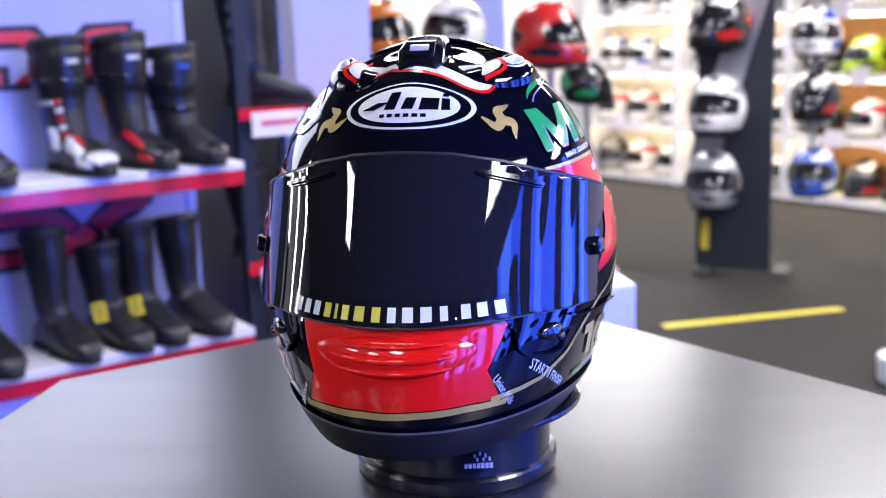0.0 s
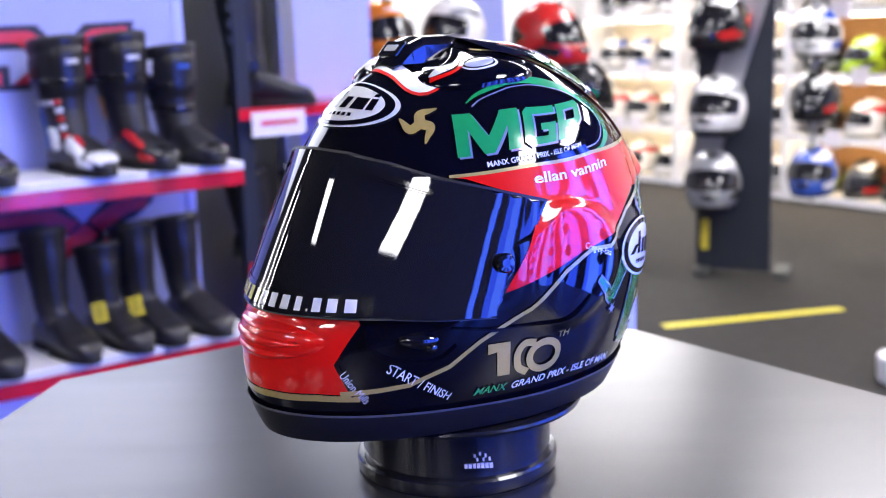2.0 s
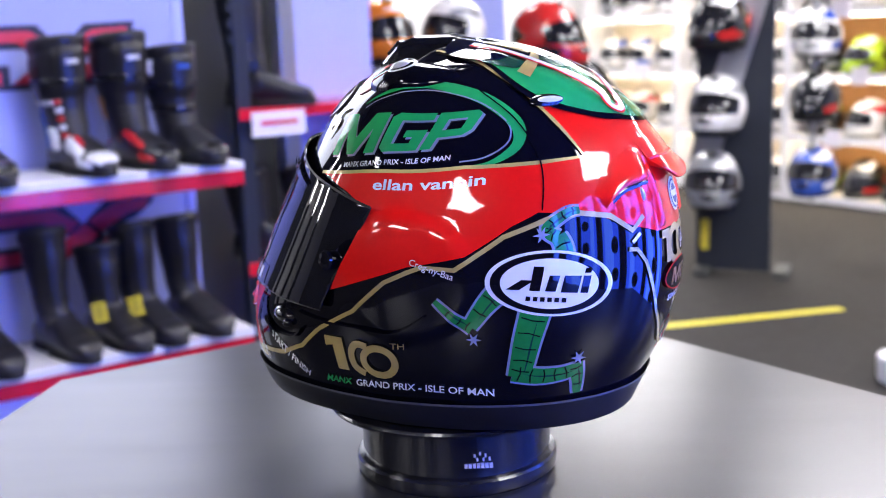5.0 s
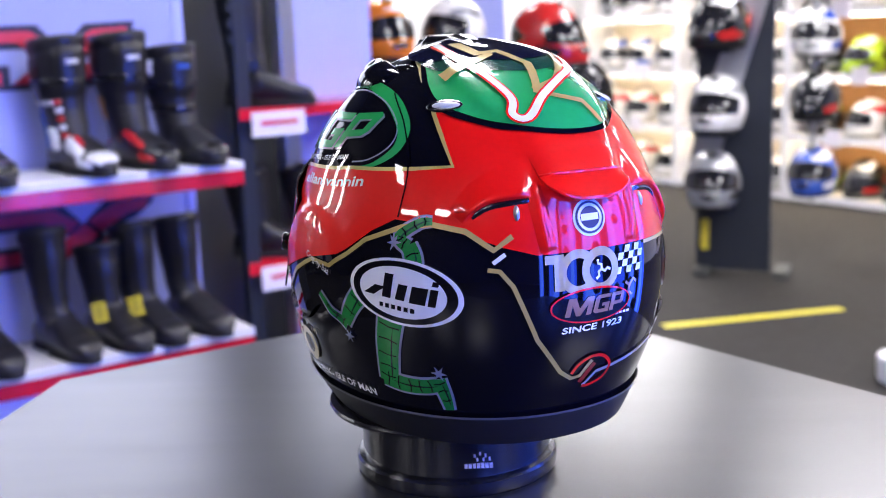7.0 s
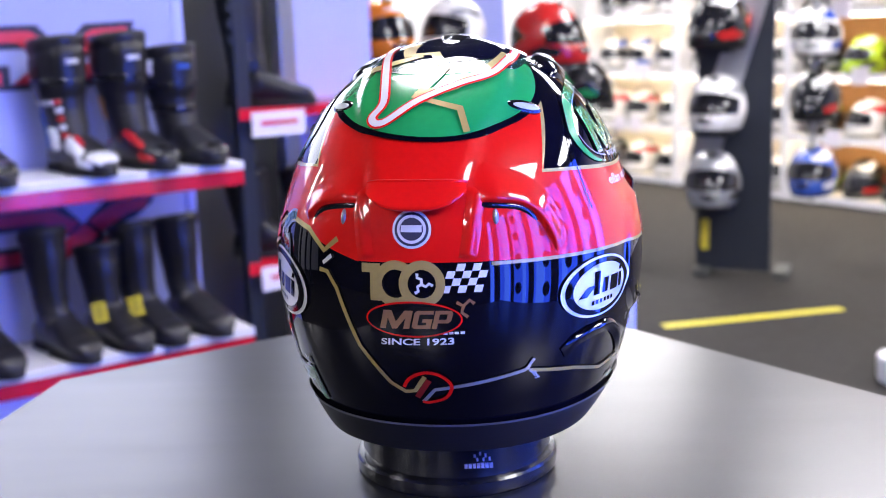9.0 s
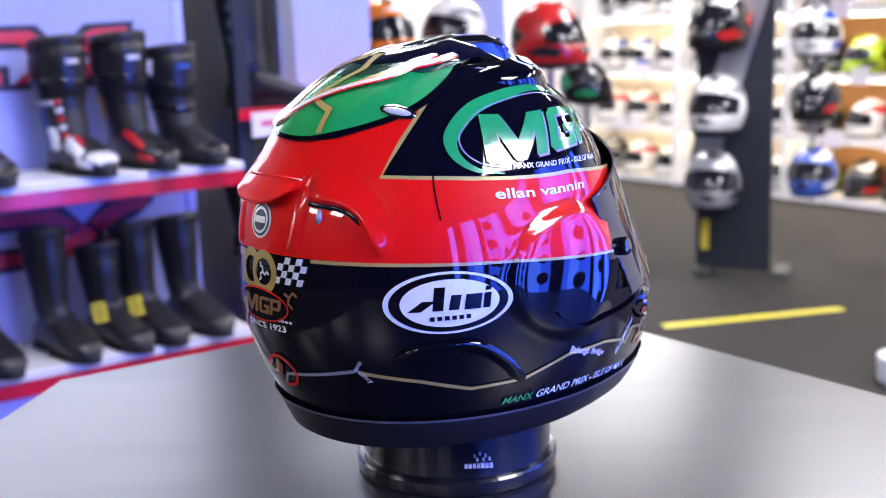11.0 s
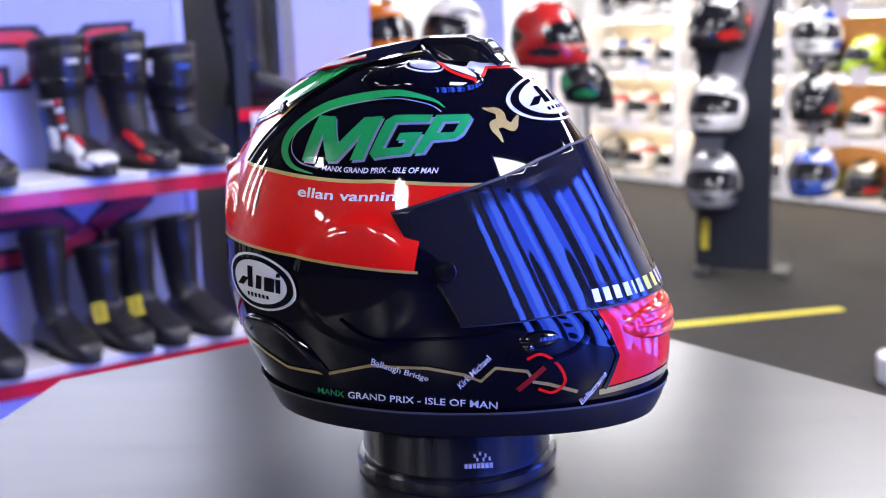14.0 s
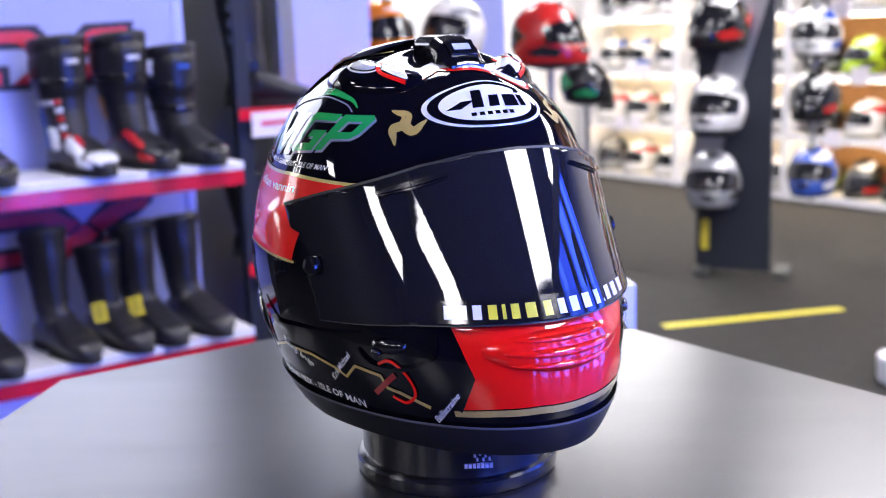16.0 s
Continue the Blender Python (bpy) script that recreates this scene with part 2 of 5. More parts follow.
# ---- the blue lit wall beside the table, seen in the gloss ----
def blue_wall():
    t = thing("light_wall", pose(0.95, -2.1, 0, 0, 0, 76), "blue backlit display wall with dark posts and pegs", "display wall")
    part("lit_panel", boxed(0.0, 2.75, -0.02, 0.0, 0.08, 1.74, 0.0), BLUEGLOW, t, "glowing blue panel")
    part("plinth", boxed(-0.05, 2.8, -0.05, 0.06, 0.0, 0.08), POST, t)
    part("top_rail", boxed(-0.05, 2.8, -0.03, 0.03, 1.74, 1.80), POST, t)
    for x, w in ((0.05, 0.10), (0.52, 0.14), (0.98, 0.07), (1.26, 0.16), (1.74, 0.10), (2.20, 0.16), (2.56, 0.08)):
        part("light_strip", boxed(x, x + w, 0.0, 0.012, 0.08, 1.74, 0.002), BLUESTRIP, t, "brighter blue light strip")
    for x, w in ((0.22, 0.16), (0.72, 0.06), (1.12, 0.10), (1.54, 0.14), (2.04, 0.10), (2.42, 0.07)):
        part("post", boxed(x, x + w, 0.0, 0.05, 0.08, 1.74, 0.01), POST, t, "narrow black post")
    disc = None
    for x in (0.90, 1.46, 1.86, 2.36):
        for k in range(5):
            z = 0.52 + k * 0.25 + 0.04 * math.sin(x * 9)
            if disc is None:
                disc = part("peg_item", lathe([(0.02, 0.0), (0.060, 0.006), (0.064, 0.05), (0.045, 0.06)], 24), POST, t, "round dark item on a peg")
                ob = disc
            else:
                ob = new("peg_item", disc.data)
                ob.parent = t
                tagged(ob, "round dark item on a peg")
            ob.matrix_basis = pose(x, 0.014, z, -90, 0, 0)


blue_wall()


# ---- table ----
def table():
    t = thing("display_table", pose(0, 0, 0), "low-sheen black laminate display table with clipped corner", "table")
    pts = [(-0.402, 0.248), (0.062, 0.566), (0.62, -0.19), (0.40, -0.75), (-0.30, -0.78), (-0.432, 0.04)]
    bm = bmesh.new()
    lo = [bm.verts.new((x, y, 0.869)) for x, y in pts]
    hi = [bm.verts.new((x, y, 0.905)) for x, y in pts]
    bm.faces.new(lo)
    bm.faces.new(hi)
    for k in range(len(pts)):
        bm.faces.new((lo[k], lo[(k + 1) % len(pts)], hi[(k + 1) % len(pts)], hi[k]))
    bmesh.ops.bevel(bm, geom=[e for e in bm.edges if all(v.co.z > 0.9 for v in e.verts)], offset=0.002, segments=2, affect="EDGES")
    part("tabletop", bm, TABLE, t)
    part("pedestal", boxed(-0.2, 0.2, -0.35, 0.25, 0.03, 0.869, 0.01), POST, t, "black boxed pedestal")
    part("foot_plate", boxed(-0.3, 0.3, -0.45, 0.35, 0.0, 0.03, 0.01), POST, t)


table()


def turntable():
    t = thing("display_turntable", pose(0, 0, 0.905), "glossy black plastic motorised turntable on the table", "turntable")
    part("base_ring", lathe([(0.070, 0.0), (0.0775, 0.0), (0.079, 0.002), (0.0795, 0.006), (0.0795, 0.011), (0.078, 0.013), (0.070, 0.0135)], 96), PLASTIC, t, smooth=False)
    part("body", lathe([(0.0738, 0.0135), (0.0735, 0.018), (0.0745, 0.0185), (0.0745, 0.0465), (0.073, 0.0475)], 96), PLASTIC, t, "glossy black drum")
    part("neck", lathe([(0.060, 0.0475), (0.060, 0.0495)], 64), PLASTIC, t)
    bm = bmesh.new()
    for x, z in ((0.0, 0.031), (0.004, 0.0325), (0.008, 0.031), (0.002, 0.028), (0.0065, 0.028), (0.011, 0.0285)):
        box(bm, x + 0.012, x + 0.0135, -0.0765, -0.0725, z, z + 0.0014)
    part("mark", bm, CARD, t, "small pale printed dots")
    bm = bmesh.new()
    for k in range(7):
        box(bm, 0.005 + k * 0.0031, 0.0074 + k * 0.0031, -0.0762, -0.0722, 0.0225, 0.0252)
    part("mark", bm, CARD, t, "small pale printed bars")
    return t


turntable()


def turn_plate():
    ob = part("turntable_plate", lathe([(0.060, 0.0), (0.076, 0.0005), (0.094, 0.0025), (0.0985, 0.0045), (0.0995, 0.0065), (0.0985, 0.0085), (0.090, 0.009)], 96), PLASTIC, None)
    ob.matrix_basis = pose(0, 0, 0.9545)
    return tagged(ob, "round glossy black turning plate under the helmet", "turntable plate")


PLATE = turn_plate()


# ---- boots ----
SHAFT = ((0.05, -0.02, 0.076, 0.046), (0.10, -0.024, 0.074, 0.050), (0.14, -0.034, 0.070, 0.054), (0.18, -0.040, 0.073, 0.060), (0.24, -0.046, 0.082, 0.069), (0.29, -0.048, 0.085, 0.072), (0.33, -0.047, 0.083, 0.071))
FOOT = ((-0.098, 0.022, 0.055, 0.02), (-0.085, 0.037, 0.085, 0.016), (-0.04, 0.041, 0.115, 0.014), (0.02, 0.044, 0.118, 0.014), (0.07, 0.049, 0.096, 0.013), (0.12, 0.052, 0.072, 0.013), (0.155, 0.047, 0.058, 0.014), (0.18, 0.033, 0.046, 0.017), (0.190, 0.015, 0.032, 0.02))


def shaft_at(z, deg, lift, s, girth=1.0):
    cx, hx, hy = (float(np.interp(z, [r[0] for r in SHAFT], [r[k] for r in SHAFT])) for k in (1, 2, 3))
    w = radians(deg)
    return (cx + (hx * girth + lift) * math.cos(w), (hy * girth + lift) * math.sin(w), z * s + 0.012 * math.cos(w) * (z > 0.25))


def foot_at(x, deg, lift):
    w, h, low = (float(np.interp(x, [r[0] for r in FOOT], [r[k] for r in FOOT])) for k in (1, 2, 3))
    c, q = math.cos(radians(deg)), math.sin(radians(deg))
    return (x + lift * (x > 0.15), (w + lift) * math.copysign(abs(c) ** 0.7, c), low + (h - low + lift) * (0.5 + 0.5 * math.copysign(abs(q) ** 0.8, q)))


def patch(name, at, u0, u1, v0, v1, lift, material, t, label="", n=7, slant=0.0):
    """A panel sewn on: a grid on the boot's surface, thick at its edges."""
    bm = bmesh.new()
    grid = []
    for i in range(n + 1):
        row = []
        for k in range(n + 1):
            edge = i in (0, n) or k in (0, n)
            u = u0 + (u1 - u0) * i / n
            row.append(bm.verts.new(at(u, v0 + (v1 - v0) * k / n + slant * (i / n - 0.5), -0.001 if edge else lift)))
        grid.append(row)
    for a, b in zip(grid, grid[1:]):
        for k in range(n):
            bm.faces.new((a[k], a[k + 1], b[k + 1], b[k]))
    return part(name, bm, material, t, label, smooth=True)


def boot(m, shaft_mat, accent, height=0.33, group="boots on display", label="black leather motorcycle boot on a shelf", tag=False, race=True):
    t = thing("motorcycle_boot", m, label, "boot", group)
    s = height / 0.33
    girth = 1.0 if race else 0.84
    at_shaft = lambda u, v, lift: shaft_at(u, v, lift, s, girth)
    rings = [[shaft_at(z, k * 15.0, 0.0, s, girth) for k in range(24)] for z in (0.05, 0.10, 0.14, 0.18, 0.24, 0.29, 0.33)]
    rings.append([shaft_at(0.335, k * 15.0, -0.008, s, girth) for k in range(24)])
    rings.append([shaft_at(0.30, k * 15.0, -0.014, s, girth) for k in range(24)])
    part("shaft", loft(rings), shaft_mat, t, smooth=True)
    part("foot", loft([[foot_at(x, k * 18.0, 0.0) for k in range(20)] for x in [r[0] for r in FOOT]]), LEATHER, t, smooth=True)
    outline = []
    for k in range(32):
        a = 2 * math.pi * k / 32
        x = 0.045 + 0.149 * math.copysign(abs(math.cos(a)) ** 0.85, math.cos(a))
        outline.append((x, (0.043 + 0.038 * max(0, x) - 0.012 * (x < -0.02)) * math.sin(a)))
    part("sole", loft([[(x, y, 0.0) for x, y in outline], [(x * 1.01, y * 1.06, 0.004) for x, y in outline], [(x * 1.01, y * 1.06, 0.018) for x, y in outline], [(x, y, 0.022) for x, y in outline]]), SOLE, t)
    part("heel_block", boxed(-0.098, -0.035, -0.036, 0.036, 0.001, 0.026, 0.005), SOLE, t)
    # soft folds round the ankle
    for k, z in enumerate((0.118, 0.134, 0.150)):
        rings = [[shaft_at(z + dz, q * 15.0, lift, s, girth) for q in range(24)] for dz, lift in ((-0.007, -0.001), (-0.003, 0.0022), (0.003, 0.0022), (0.007, -0.001))]
        part("ankle_fold", loft(rings, False), LEATHER, t, smooth=True)
    if race:
        bright = accent is LEATHERBLUE
        patch("shin_plate", at_shaft, 0.19, 0.318, -52, 44, 0.010, SHIN, t, "moulded black shin plate")
        patch("calf_panel", at_shaft, 0.17, 0.30, -128, -66, 0.005, LEATHER, t)
        patch("shin_badge", at_shaft, 0.262, 0.276, -22, 14, 0.0125, SLIDER if accent is not LEATHER else LEATHERBLUE, t, "small pale moulded badge")
        rings = [[shaft_at(z, q * 15.0, lift, s, girth) for q in range(24)] for z, lift in ((0.300, 0.0), (0.308, 0.005), (0.330, 0.007), (0.337, 0.004), (0.335, -0.006))]
        part("top_band", loft(rings, False), LEATHER, t, "padded collar", smooth=True)
        patch("toe_cap", foot_at, 0.135, 0.186, 25, 175, 0.004, SLIDER if bright else VENT, t, "moulded toe cap")
        patch("toe_slider", foot_at, 0.10, 0.165, 172, 212, 0.006, accent if not bright else LEATHERWHITE, t, "coloured toe slider")
        patch("strap", at_shaft, 0.222, 0.240, -150, 60, 0.012, VENT, t, slant=14)
        if bright:
            patch("heel_panel", at_shaft, 0.055, 0.165, -150, -98, 0.006, LEATHERBLUE, t, "blue heel panel")
            patch("ankle_panel", at_shaft, 0.060, 0.120, -96, -66, 0.007, LEATHERWHITE, t, "white ankle panel")
            patch("instep_panel", foot_at, 0.030, 0.125, 118, 178, 0.005, LEATHERWHITE, t, "white instep panel")
            patch("instep_flash", foot_at, 0.045, 0.10, 100, 117, 0.006, LEATHERRED, t)
            for k in range(5):
                patch("lace_guard", at_shaft, 0.090 + k * 0.021, 0.104 + k * 0.021, -58, -34, 0.008, (LEATHERRED, LEATHERWHITE)[k % 2], t, n=3)
            for k in range(4):
                patch("collar_mark", at_shaft, 0.172, 0.186, -118 + k * 18, -108 + k * 18, 0.008, LEATHERWHITE, t, n=3)
        elif accent is LEATHERRED:
            patch("ankle_panel", at_shaft, 0.120, 0.190, -138, -96, 0.006, TIMBER, t, "tan ankle panel")
            patch("instep_panel", foot_at, 0.000, 0.120, 122, 160, 0.005, LEATHERRED, t, "red instep panel")
            patch("heel_panel", foot_at, -0.075, 0.01, 120, 175, 0.005, LEATHERRED, t, "red heel panel")
        else:
            patch("strap", at_shaft, 0.150, 0.170, -150, 50, 0.010, VENT, t, slant=-20)
            patch("side_plate", at_shaft, 0.25, 0.30, -110, -70, 0.011, SLIDER, t, "dull metal buckle plate")
    else:
        patch("strap", foot_at, -0.015, 0.03, 20, 190, 0.006, LEATHER, t)
        patch("front_panel", at_shaft, 0.13, 0.28, -46, 40, 0.004, LEATHER, t)
        rings = [[shaft_at(z, q * 15.0, lift, s, girth) for q in range(24)] for z, lift in ((0.300, 0.0), (0.306, 0.004), (0.328, 0.005), (0.335, -0.004))]
        part("top_band", loft(rings, False), RUBBER, t, smooth=True)
        patch("toe_cap", foot_at, 0.125, 0.184, 20, 175, 0.003, LEATHER, t)
    if tag:
        bm = boxed(0.0, 0.002, -0.02, 0.02, 0.0, 0.055, 0.0)
        ob = part("price_tag", bm, TAG, t, "yellow swing tag")
        ob.matrix_basis = pose(0.07, -0.066, 0.085, 12, -8, -50)
        bm = bmesh.new()
        for k in range(3):
            box(bm, 0.0025, 0.003, -0.014, 0.012, 0.012 + k * 0.014, 0.018 + k * 0.014)
        part("mark", bm, POST, ob)
    return t


# ---- the boot display: two white shelves with red edges, lit panel behind ----
FB = 2.325
A1 = 0.958


def logo(t, a, z, s):
    """Plain red shapes with a dark edge, printed on the panel."""
    for pts in ([(-0.62, 0.13), (-0.62, 0.20), (-0.12, 0.20), (-0.02, 0.10), (-0.08, 0.04), (-0.17, 0.13)], [(-0.62, -0.12), (-0.62, -0.04), (-0.24, -0.04), (-0.24, -0.12)], [(0.02, 0.11), (0.14, 0.20), (0.28, 0.21), (0.27, 0.15), (0.19, 0.13), (0.07, 0.03)], [(-0.20, -0.12), (-0.08, -0.12), (0.06, 0.01), (0.0, 0.09)], [(0.10, -0.01), (0.20, -0.12), (0.09, -0.12), (0.04, -0.06)]):
        cx, cz = sum(p[0] for p in pts) / len(pts), sum(p[1] for p in pts) / len(pts)
        grown = []
        for x, q in pts:
            grown.append((x + 0.034 * math.copysign(1, x - cx), q + 0.036 * math.copysign(1, q - cz)))
        part("mark", prism([(a + x * s * 1.16, z + 0.03 + q * s * 0.74) for x, q in grown], FB + 0.316, FB + 0.319), LOGONAVY, t, "dark navy edge of a printed mark")
        part("mark", prism([(a + x * s * 1.16, z + 0.03 + q * s * 0.74) for x, q in pts], FB + 0.3125, FB + 0.3155), LOGORED, t, "dull red printed mark")


def boot_display():
    t = thing("boot_display", room(0, 0, 0), "white two-tier boot display with red shelf edges", "display stand")
    part("back_panel", boxed(A1 - 1.6, A1 - 0.05, FB + 0.32, FB + 0.345, 0.05, 2.1, 0.004), BACKLIT, t, "pale blue-white backlit printed panel")
    part("edge_trim", boxed(A1 - 0.05, A1 - 0.02, FB + 0.315, FB + 0.35, 0.0, 2.1, 0.004), LAVENDER, t)
    for z in (0.872, 0.372):
        part("shelf", boxed(A1 - 1.6, A1, FB, FB + 0.318, z - 0.024, z, 0.003), SHELFWHITE, t, "white shelf")
        part("shelf_edge", boxed(A1 - 1.6, A1 - 0.002, FB + 0.003, FB + 0.02, z - 0.068, z - 0.0245, 0.002), REDACRYL, t, "red shelf edge strip")
    part("plinth", boxed(A1 - 1.6, A1 - 0.02, FB + 0.03, FB + 0.318, 0.0, 0.30, 0.004), LAVENDER, t)
    part("lit_header", boxed(A1 - 1.6, A1 - 0.05, FB + 0.30, FB + 0.319, 1.5, 2.3, 0.004), GLAREPANEL, t, "glowing pale panel added above the display for the table's glare")
    logo(t, A1 - 0.40, 1.14, 0.62)
    logo(t, A1 - 0.38, 0.625, 0.62)


boot_display()
for off, col, h in ((-0.445, LEATHERBLUE, 0.36), (-0.272, LEATHERRED, 0.365), (-0.125, LEATHER, 0.325), (-0.71, LEATHER, 0.34)):
    boot(room(A1 + off, FB + 0.14, 0.872, -80), LEATHER, col, h, label="black racing boot with coloured guards on a white shelf")
for off, h, tg in ((-0.535, 0.345, False), (-0.385, 0.285, True), (-0.28, 0.33, True), (-0.14, 0.335, False), (-0.74, 0.31, False)):
    boot(room(A1 + off, FB + 0.14, 0.372, -80), LEATHER, LEATHER, h, tag=tg, race=False, label="plain black leather touring boot on a white shelf")


# ---- the second display: black posts, red shelves ----
def red_display():
    t = thing("red_shelf_display", room(1.09, 2.59, 0), "black post display with red shelves", "display stand")
    part("back_panel", boxed(0.30, 0.68, 0.301, 0.32, 0.05, 2.1, 0.004), LAVENDER, t, "pale blue lit back panel")
    part("lit_header", boxed(0.33, 0.68, 0.28, 0.299, 1.5, 2.3, 0.004), GLAREPANEL, t, "glowing pale panel added above the display for the table's glare")
    part("pillar", boxed(0.27, 0.33, 0.23, 0.30, 0.0, 2.1, 0.004), STEEL, t, "grey metal pillar")
    for y in (0.03,):
        part("post", boxed(0.0, 0.05, y, y + 0.045, 0.0, 2.1, 0.004), POST, t, "black slotted post")
        for k in range(22, 37):
            part("slot_tooth", boxed(-0.012, 0.0, y + 0.008, y + 0.037, 0.1 + k * 0.05, 0.13 + k * 0.05, 0.0), POST, t)
    for z in (1.0, 0.50, 0.12):
        part("shelf", loft([[(-0.01, 0.0, q), (0.68, 0.0, q), (0.68, 0.30, q), (0.13, 0.30, q)] for q in (z - 0.035, z)]), REDACRYL, t, "red shelf")
        part("price_card", boxed(0.03, 0.22, -0.008, -0.002, z - 0.09, z - 0.012, 0.001), CARD, t, "white price card")
        bm = bmesh.new()
        box(bm, 0.06, 0.19, -0.011, -0.009, z - 0.055, z - 0.04)
        part("mark", bm, LOGORED, t)


red_display()
boot(room(1.20, 2.70, 1.0, -36), LEATHER, LEATHER, 0.42, race=False, label="tall black leather boot on a red shelf")
boot(room(1.20, 2.72, 0.50, -36), LEATHER, LEATHER, 0.28, race=False, label="black leather boot on a red shelf")
boot(room(1.42, 2.74, 0.50, -36), LEATHER, LEATHER, 0.28, race=False, label="black leather boot on a red shelf")
# ---- helmet shape: radius round a centre, from three profiles ----
EL = np.array([-60, -48, -40, -33, -27, -19, -8, 0, 10, 20, 29, 38, 47, 57, 68, 80, 90.0])
FRONT = np.array([.176, .182, .187, .188, .1855, .179, .1655, .1505, .144, .1400, .1390, .1400, .1435, .1495, .1555, .160, .1615])
REAR = np.array([.165, .172, .173, .1695, .168, .1695, .172, .173, .1745, .1775, .1785, .1765, .1725, .168, .1665, .1635, .1615])
SIDE = np.array([.146, .1440, .1415, .139, .1365, .1335, .132, .1325, .1345, .1365, .1390, .1445, .1505, .156, .160, .162, .1615])
RIM = -0.099


def spline(v, x):
    m = np.gradient(v, EL)
    i = np.clip(np.searchsorted(EL, x) - 1, 0, len(EL) - 2)
    h = EL[i + 1] - EL[i]
    s = (x - EL[i]) / h
    return (2 * s**3 - 3 * s**2 + 1) * v[i] + (s**3 - 2 * s**2 + s) * h * m[i] + (-2 * s**3 + 3 * s**2) * v[i + 1] + (s**3 - s**2) * h * m[i + 1]


FINE = np.linspace(-60, 90, 601)
FRONT_T, REAR_T, SIDE_T = (spline(v, FINE).tolist() for v in (FRONT, REAR, SIDE))


def table_at(v, el):
    x = (el + 60.0) * 4.0
    i = min(599, int(x))
    return v[i] + (v[i + 1] - v[i]) * (x - i)


def radius(az, el, pods=True):
    a = radians(az)
    c, s = math.cos(a), math.sin(a)
    el = max(-60.0, min(90.0, el))
    n = 1.74 if s < 0 else 2.12
    fb = table_at(FRONT_T if s < 0 else REAR_T, el)
    across = abs(c) ** n
    if s < 0:
        # a round brow in front, with no crease along the middle
        across = ((c * c + 0.10) ** (n / 2) - 0.10 ** (n / 2)) / (1.10 ** (n / 2) - 0.10 ** (n / 2))
    r = (across / table_at(SIDE_T, el) ** n + (abs(s) / fb) ** n) ** (-1 / n)
    # the band down the back between two ridges
    back = (az + 90.0) % 360.0 - 180.0
    if abs(back) < 62 and 20 < el < 76:
        half = 11.0 + max(0.0, el - 27.0) * 0.42 + max(0.0, el - 36.0) * 0.45
        k = min(1.0, max(0.0, (half + 2.5 - abs(back)) / 6.0))
        fade = min(1.0, (el - 20) / 8.0) * min(1.0, (76 - el) / 20.0)
        r += 0.0030 * fade * k * k * (3 - 2 * k)
    if not pods:
        return r
    # the round pods that cover the visor hinges stand a little proud
    side = (az + 90.0) % 360.0 - 90.0
    side = side if side < 90 else 180.0 - side
    d = math.hypot((side - 1.0) / 26.0, (el - 4.5) / 19.5)
    soft = 0.24 + 0.4 * min(1.0, max(0.0, (1.0 - side) / 12.0))
    k = min(1.0, max(0.0, (1.08 - d) / soft))
    return r + 0.0034 * k * k * (3 - 2 * k)


def on_shell(az, el, lift=0.0):
    r = radius(az, el) + lift
    a, e = radians(az), radians(el)
    return Vector((r * math.cos(a) * math.cos(e), r * math.sin(a) * math.cos(e), r * math.sin(e)))


def rim_el(az, z):
    """The elevation at which the shell comes down to height z."""
    lo, hi = -60.0, 0.0
    for _ in range(24):
        mid = (lo + hi) / 2
        if radius(az, mid) * math.sin(radians(mid)) < z:
            lo = mid
        else:
            hi = mid
    return lo


def shell_mesh(n_az, n_el, lift=0.0, z0=RIM, z1=None, keep_top=90.0):
    bm = bmesh.new()
    rows = []
    low = [rim_el(360.0 * i / n_az, z0) for i in range(n_az)]
    high = [rim_el(360.0 * i / n_az, z1) if z1 is not None else keep_top - 0.6 for i in range(n_az)]
    for j in range(n_el):
        row = []
        for i in range(n_az):
            az = 360.0 * i / n_az
            e0 = low[i]
            e1 = high[i]
            s = j / (n_el - 1)
            row.append(bm.verts.new(on_shell(az, e0 + (e1 - e0) * s, lift)))
        rows.append(row)
    for a, b in zip(rows, rows[1:]):
        for i in range(n_az):
            bm.faces.new((a[i], a[(i + 1) % n_az], b[(i + 1) % n_az], b[i]))
    if z1 is None:
        bm.faces.new(rows[-1])
    return bm


def cut_and_wrap(bm, lift, step=2.0):
    """Cut a flat shape given in degrees along a grid, then lay it on the shell."""
    if not bm.verts:
        return bm
    for axis in (0, 1):
        lo = min(v.co[axis] for v in bm.verts)
        hi = max(v.co[axis] for v in bm.verts)
        k = math.floor(lo / step) + 1
        while k * step < hi - 1e-4:
            co, no = [0, 0, 0], [0, 0, 0]
            co[axis], no[axis] = k * step, 1
            bmesh.ops.bisect_plane(bm, geom=bm.verts[:] + bm.edges[:] + bm.faces[:], plane_co=co, plane_no=no, dist=1e-5)
            k += 1
    for v in bm.verts:
        v.co = on_shell(v.co.x, v.co.y, lift(v.co.x, v.co.y) if callable(lift) else lift)
    return bm


def smooth_line(pts, closed, n=6):
    out = []
    m = len(pts)
    rng = range(m) if closed else range(m - 1)
    for i in rng:
        p = [Vector((*(pts[(i + k) % m] if closed else pts[min(max(i + k, 0), m - 1)]), 0)) for k in (-1, 0, 1, 2)]
        for k in range(n):
            s = k / n
            q = 0.5 * (2 * p[1] + (p[2] - p[0]) * s + (2 * p[0] - 5 * p[1] + 4 * p[2] - p[3]) * s * s + (3 * p[1] - p[0] - 3 * p[2] + p[3]) * s**3)
            out.append((q.x, q.y))
    if not closed:
        out.append(tuple(pts[-1]))
    return out


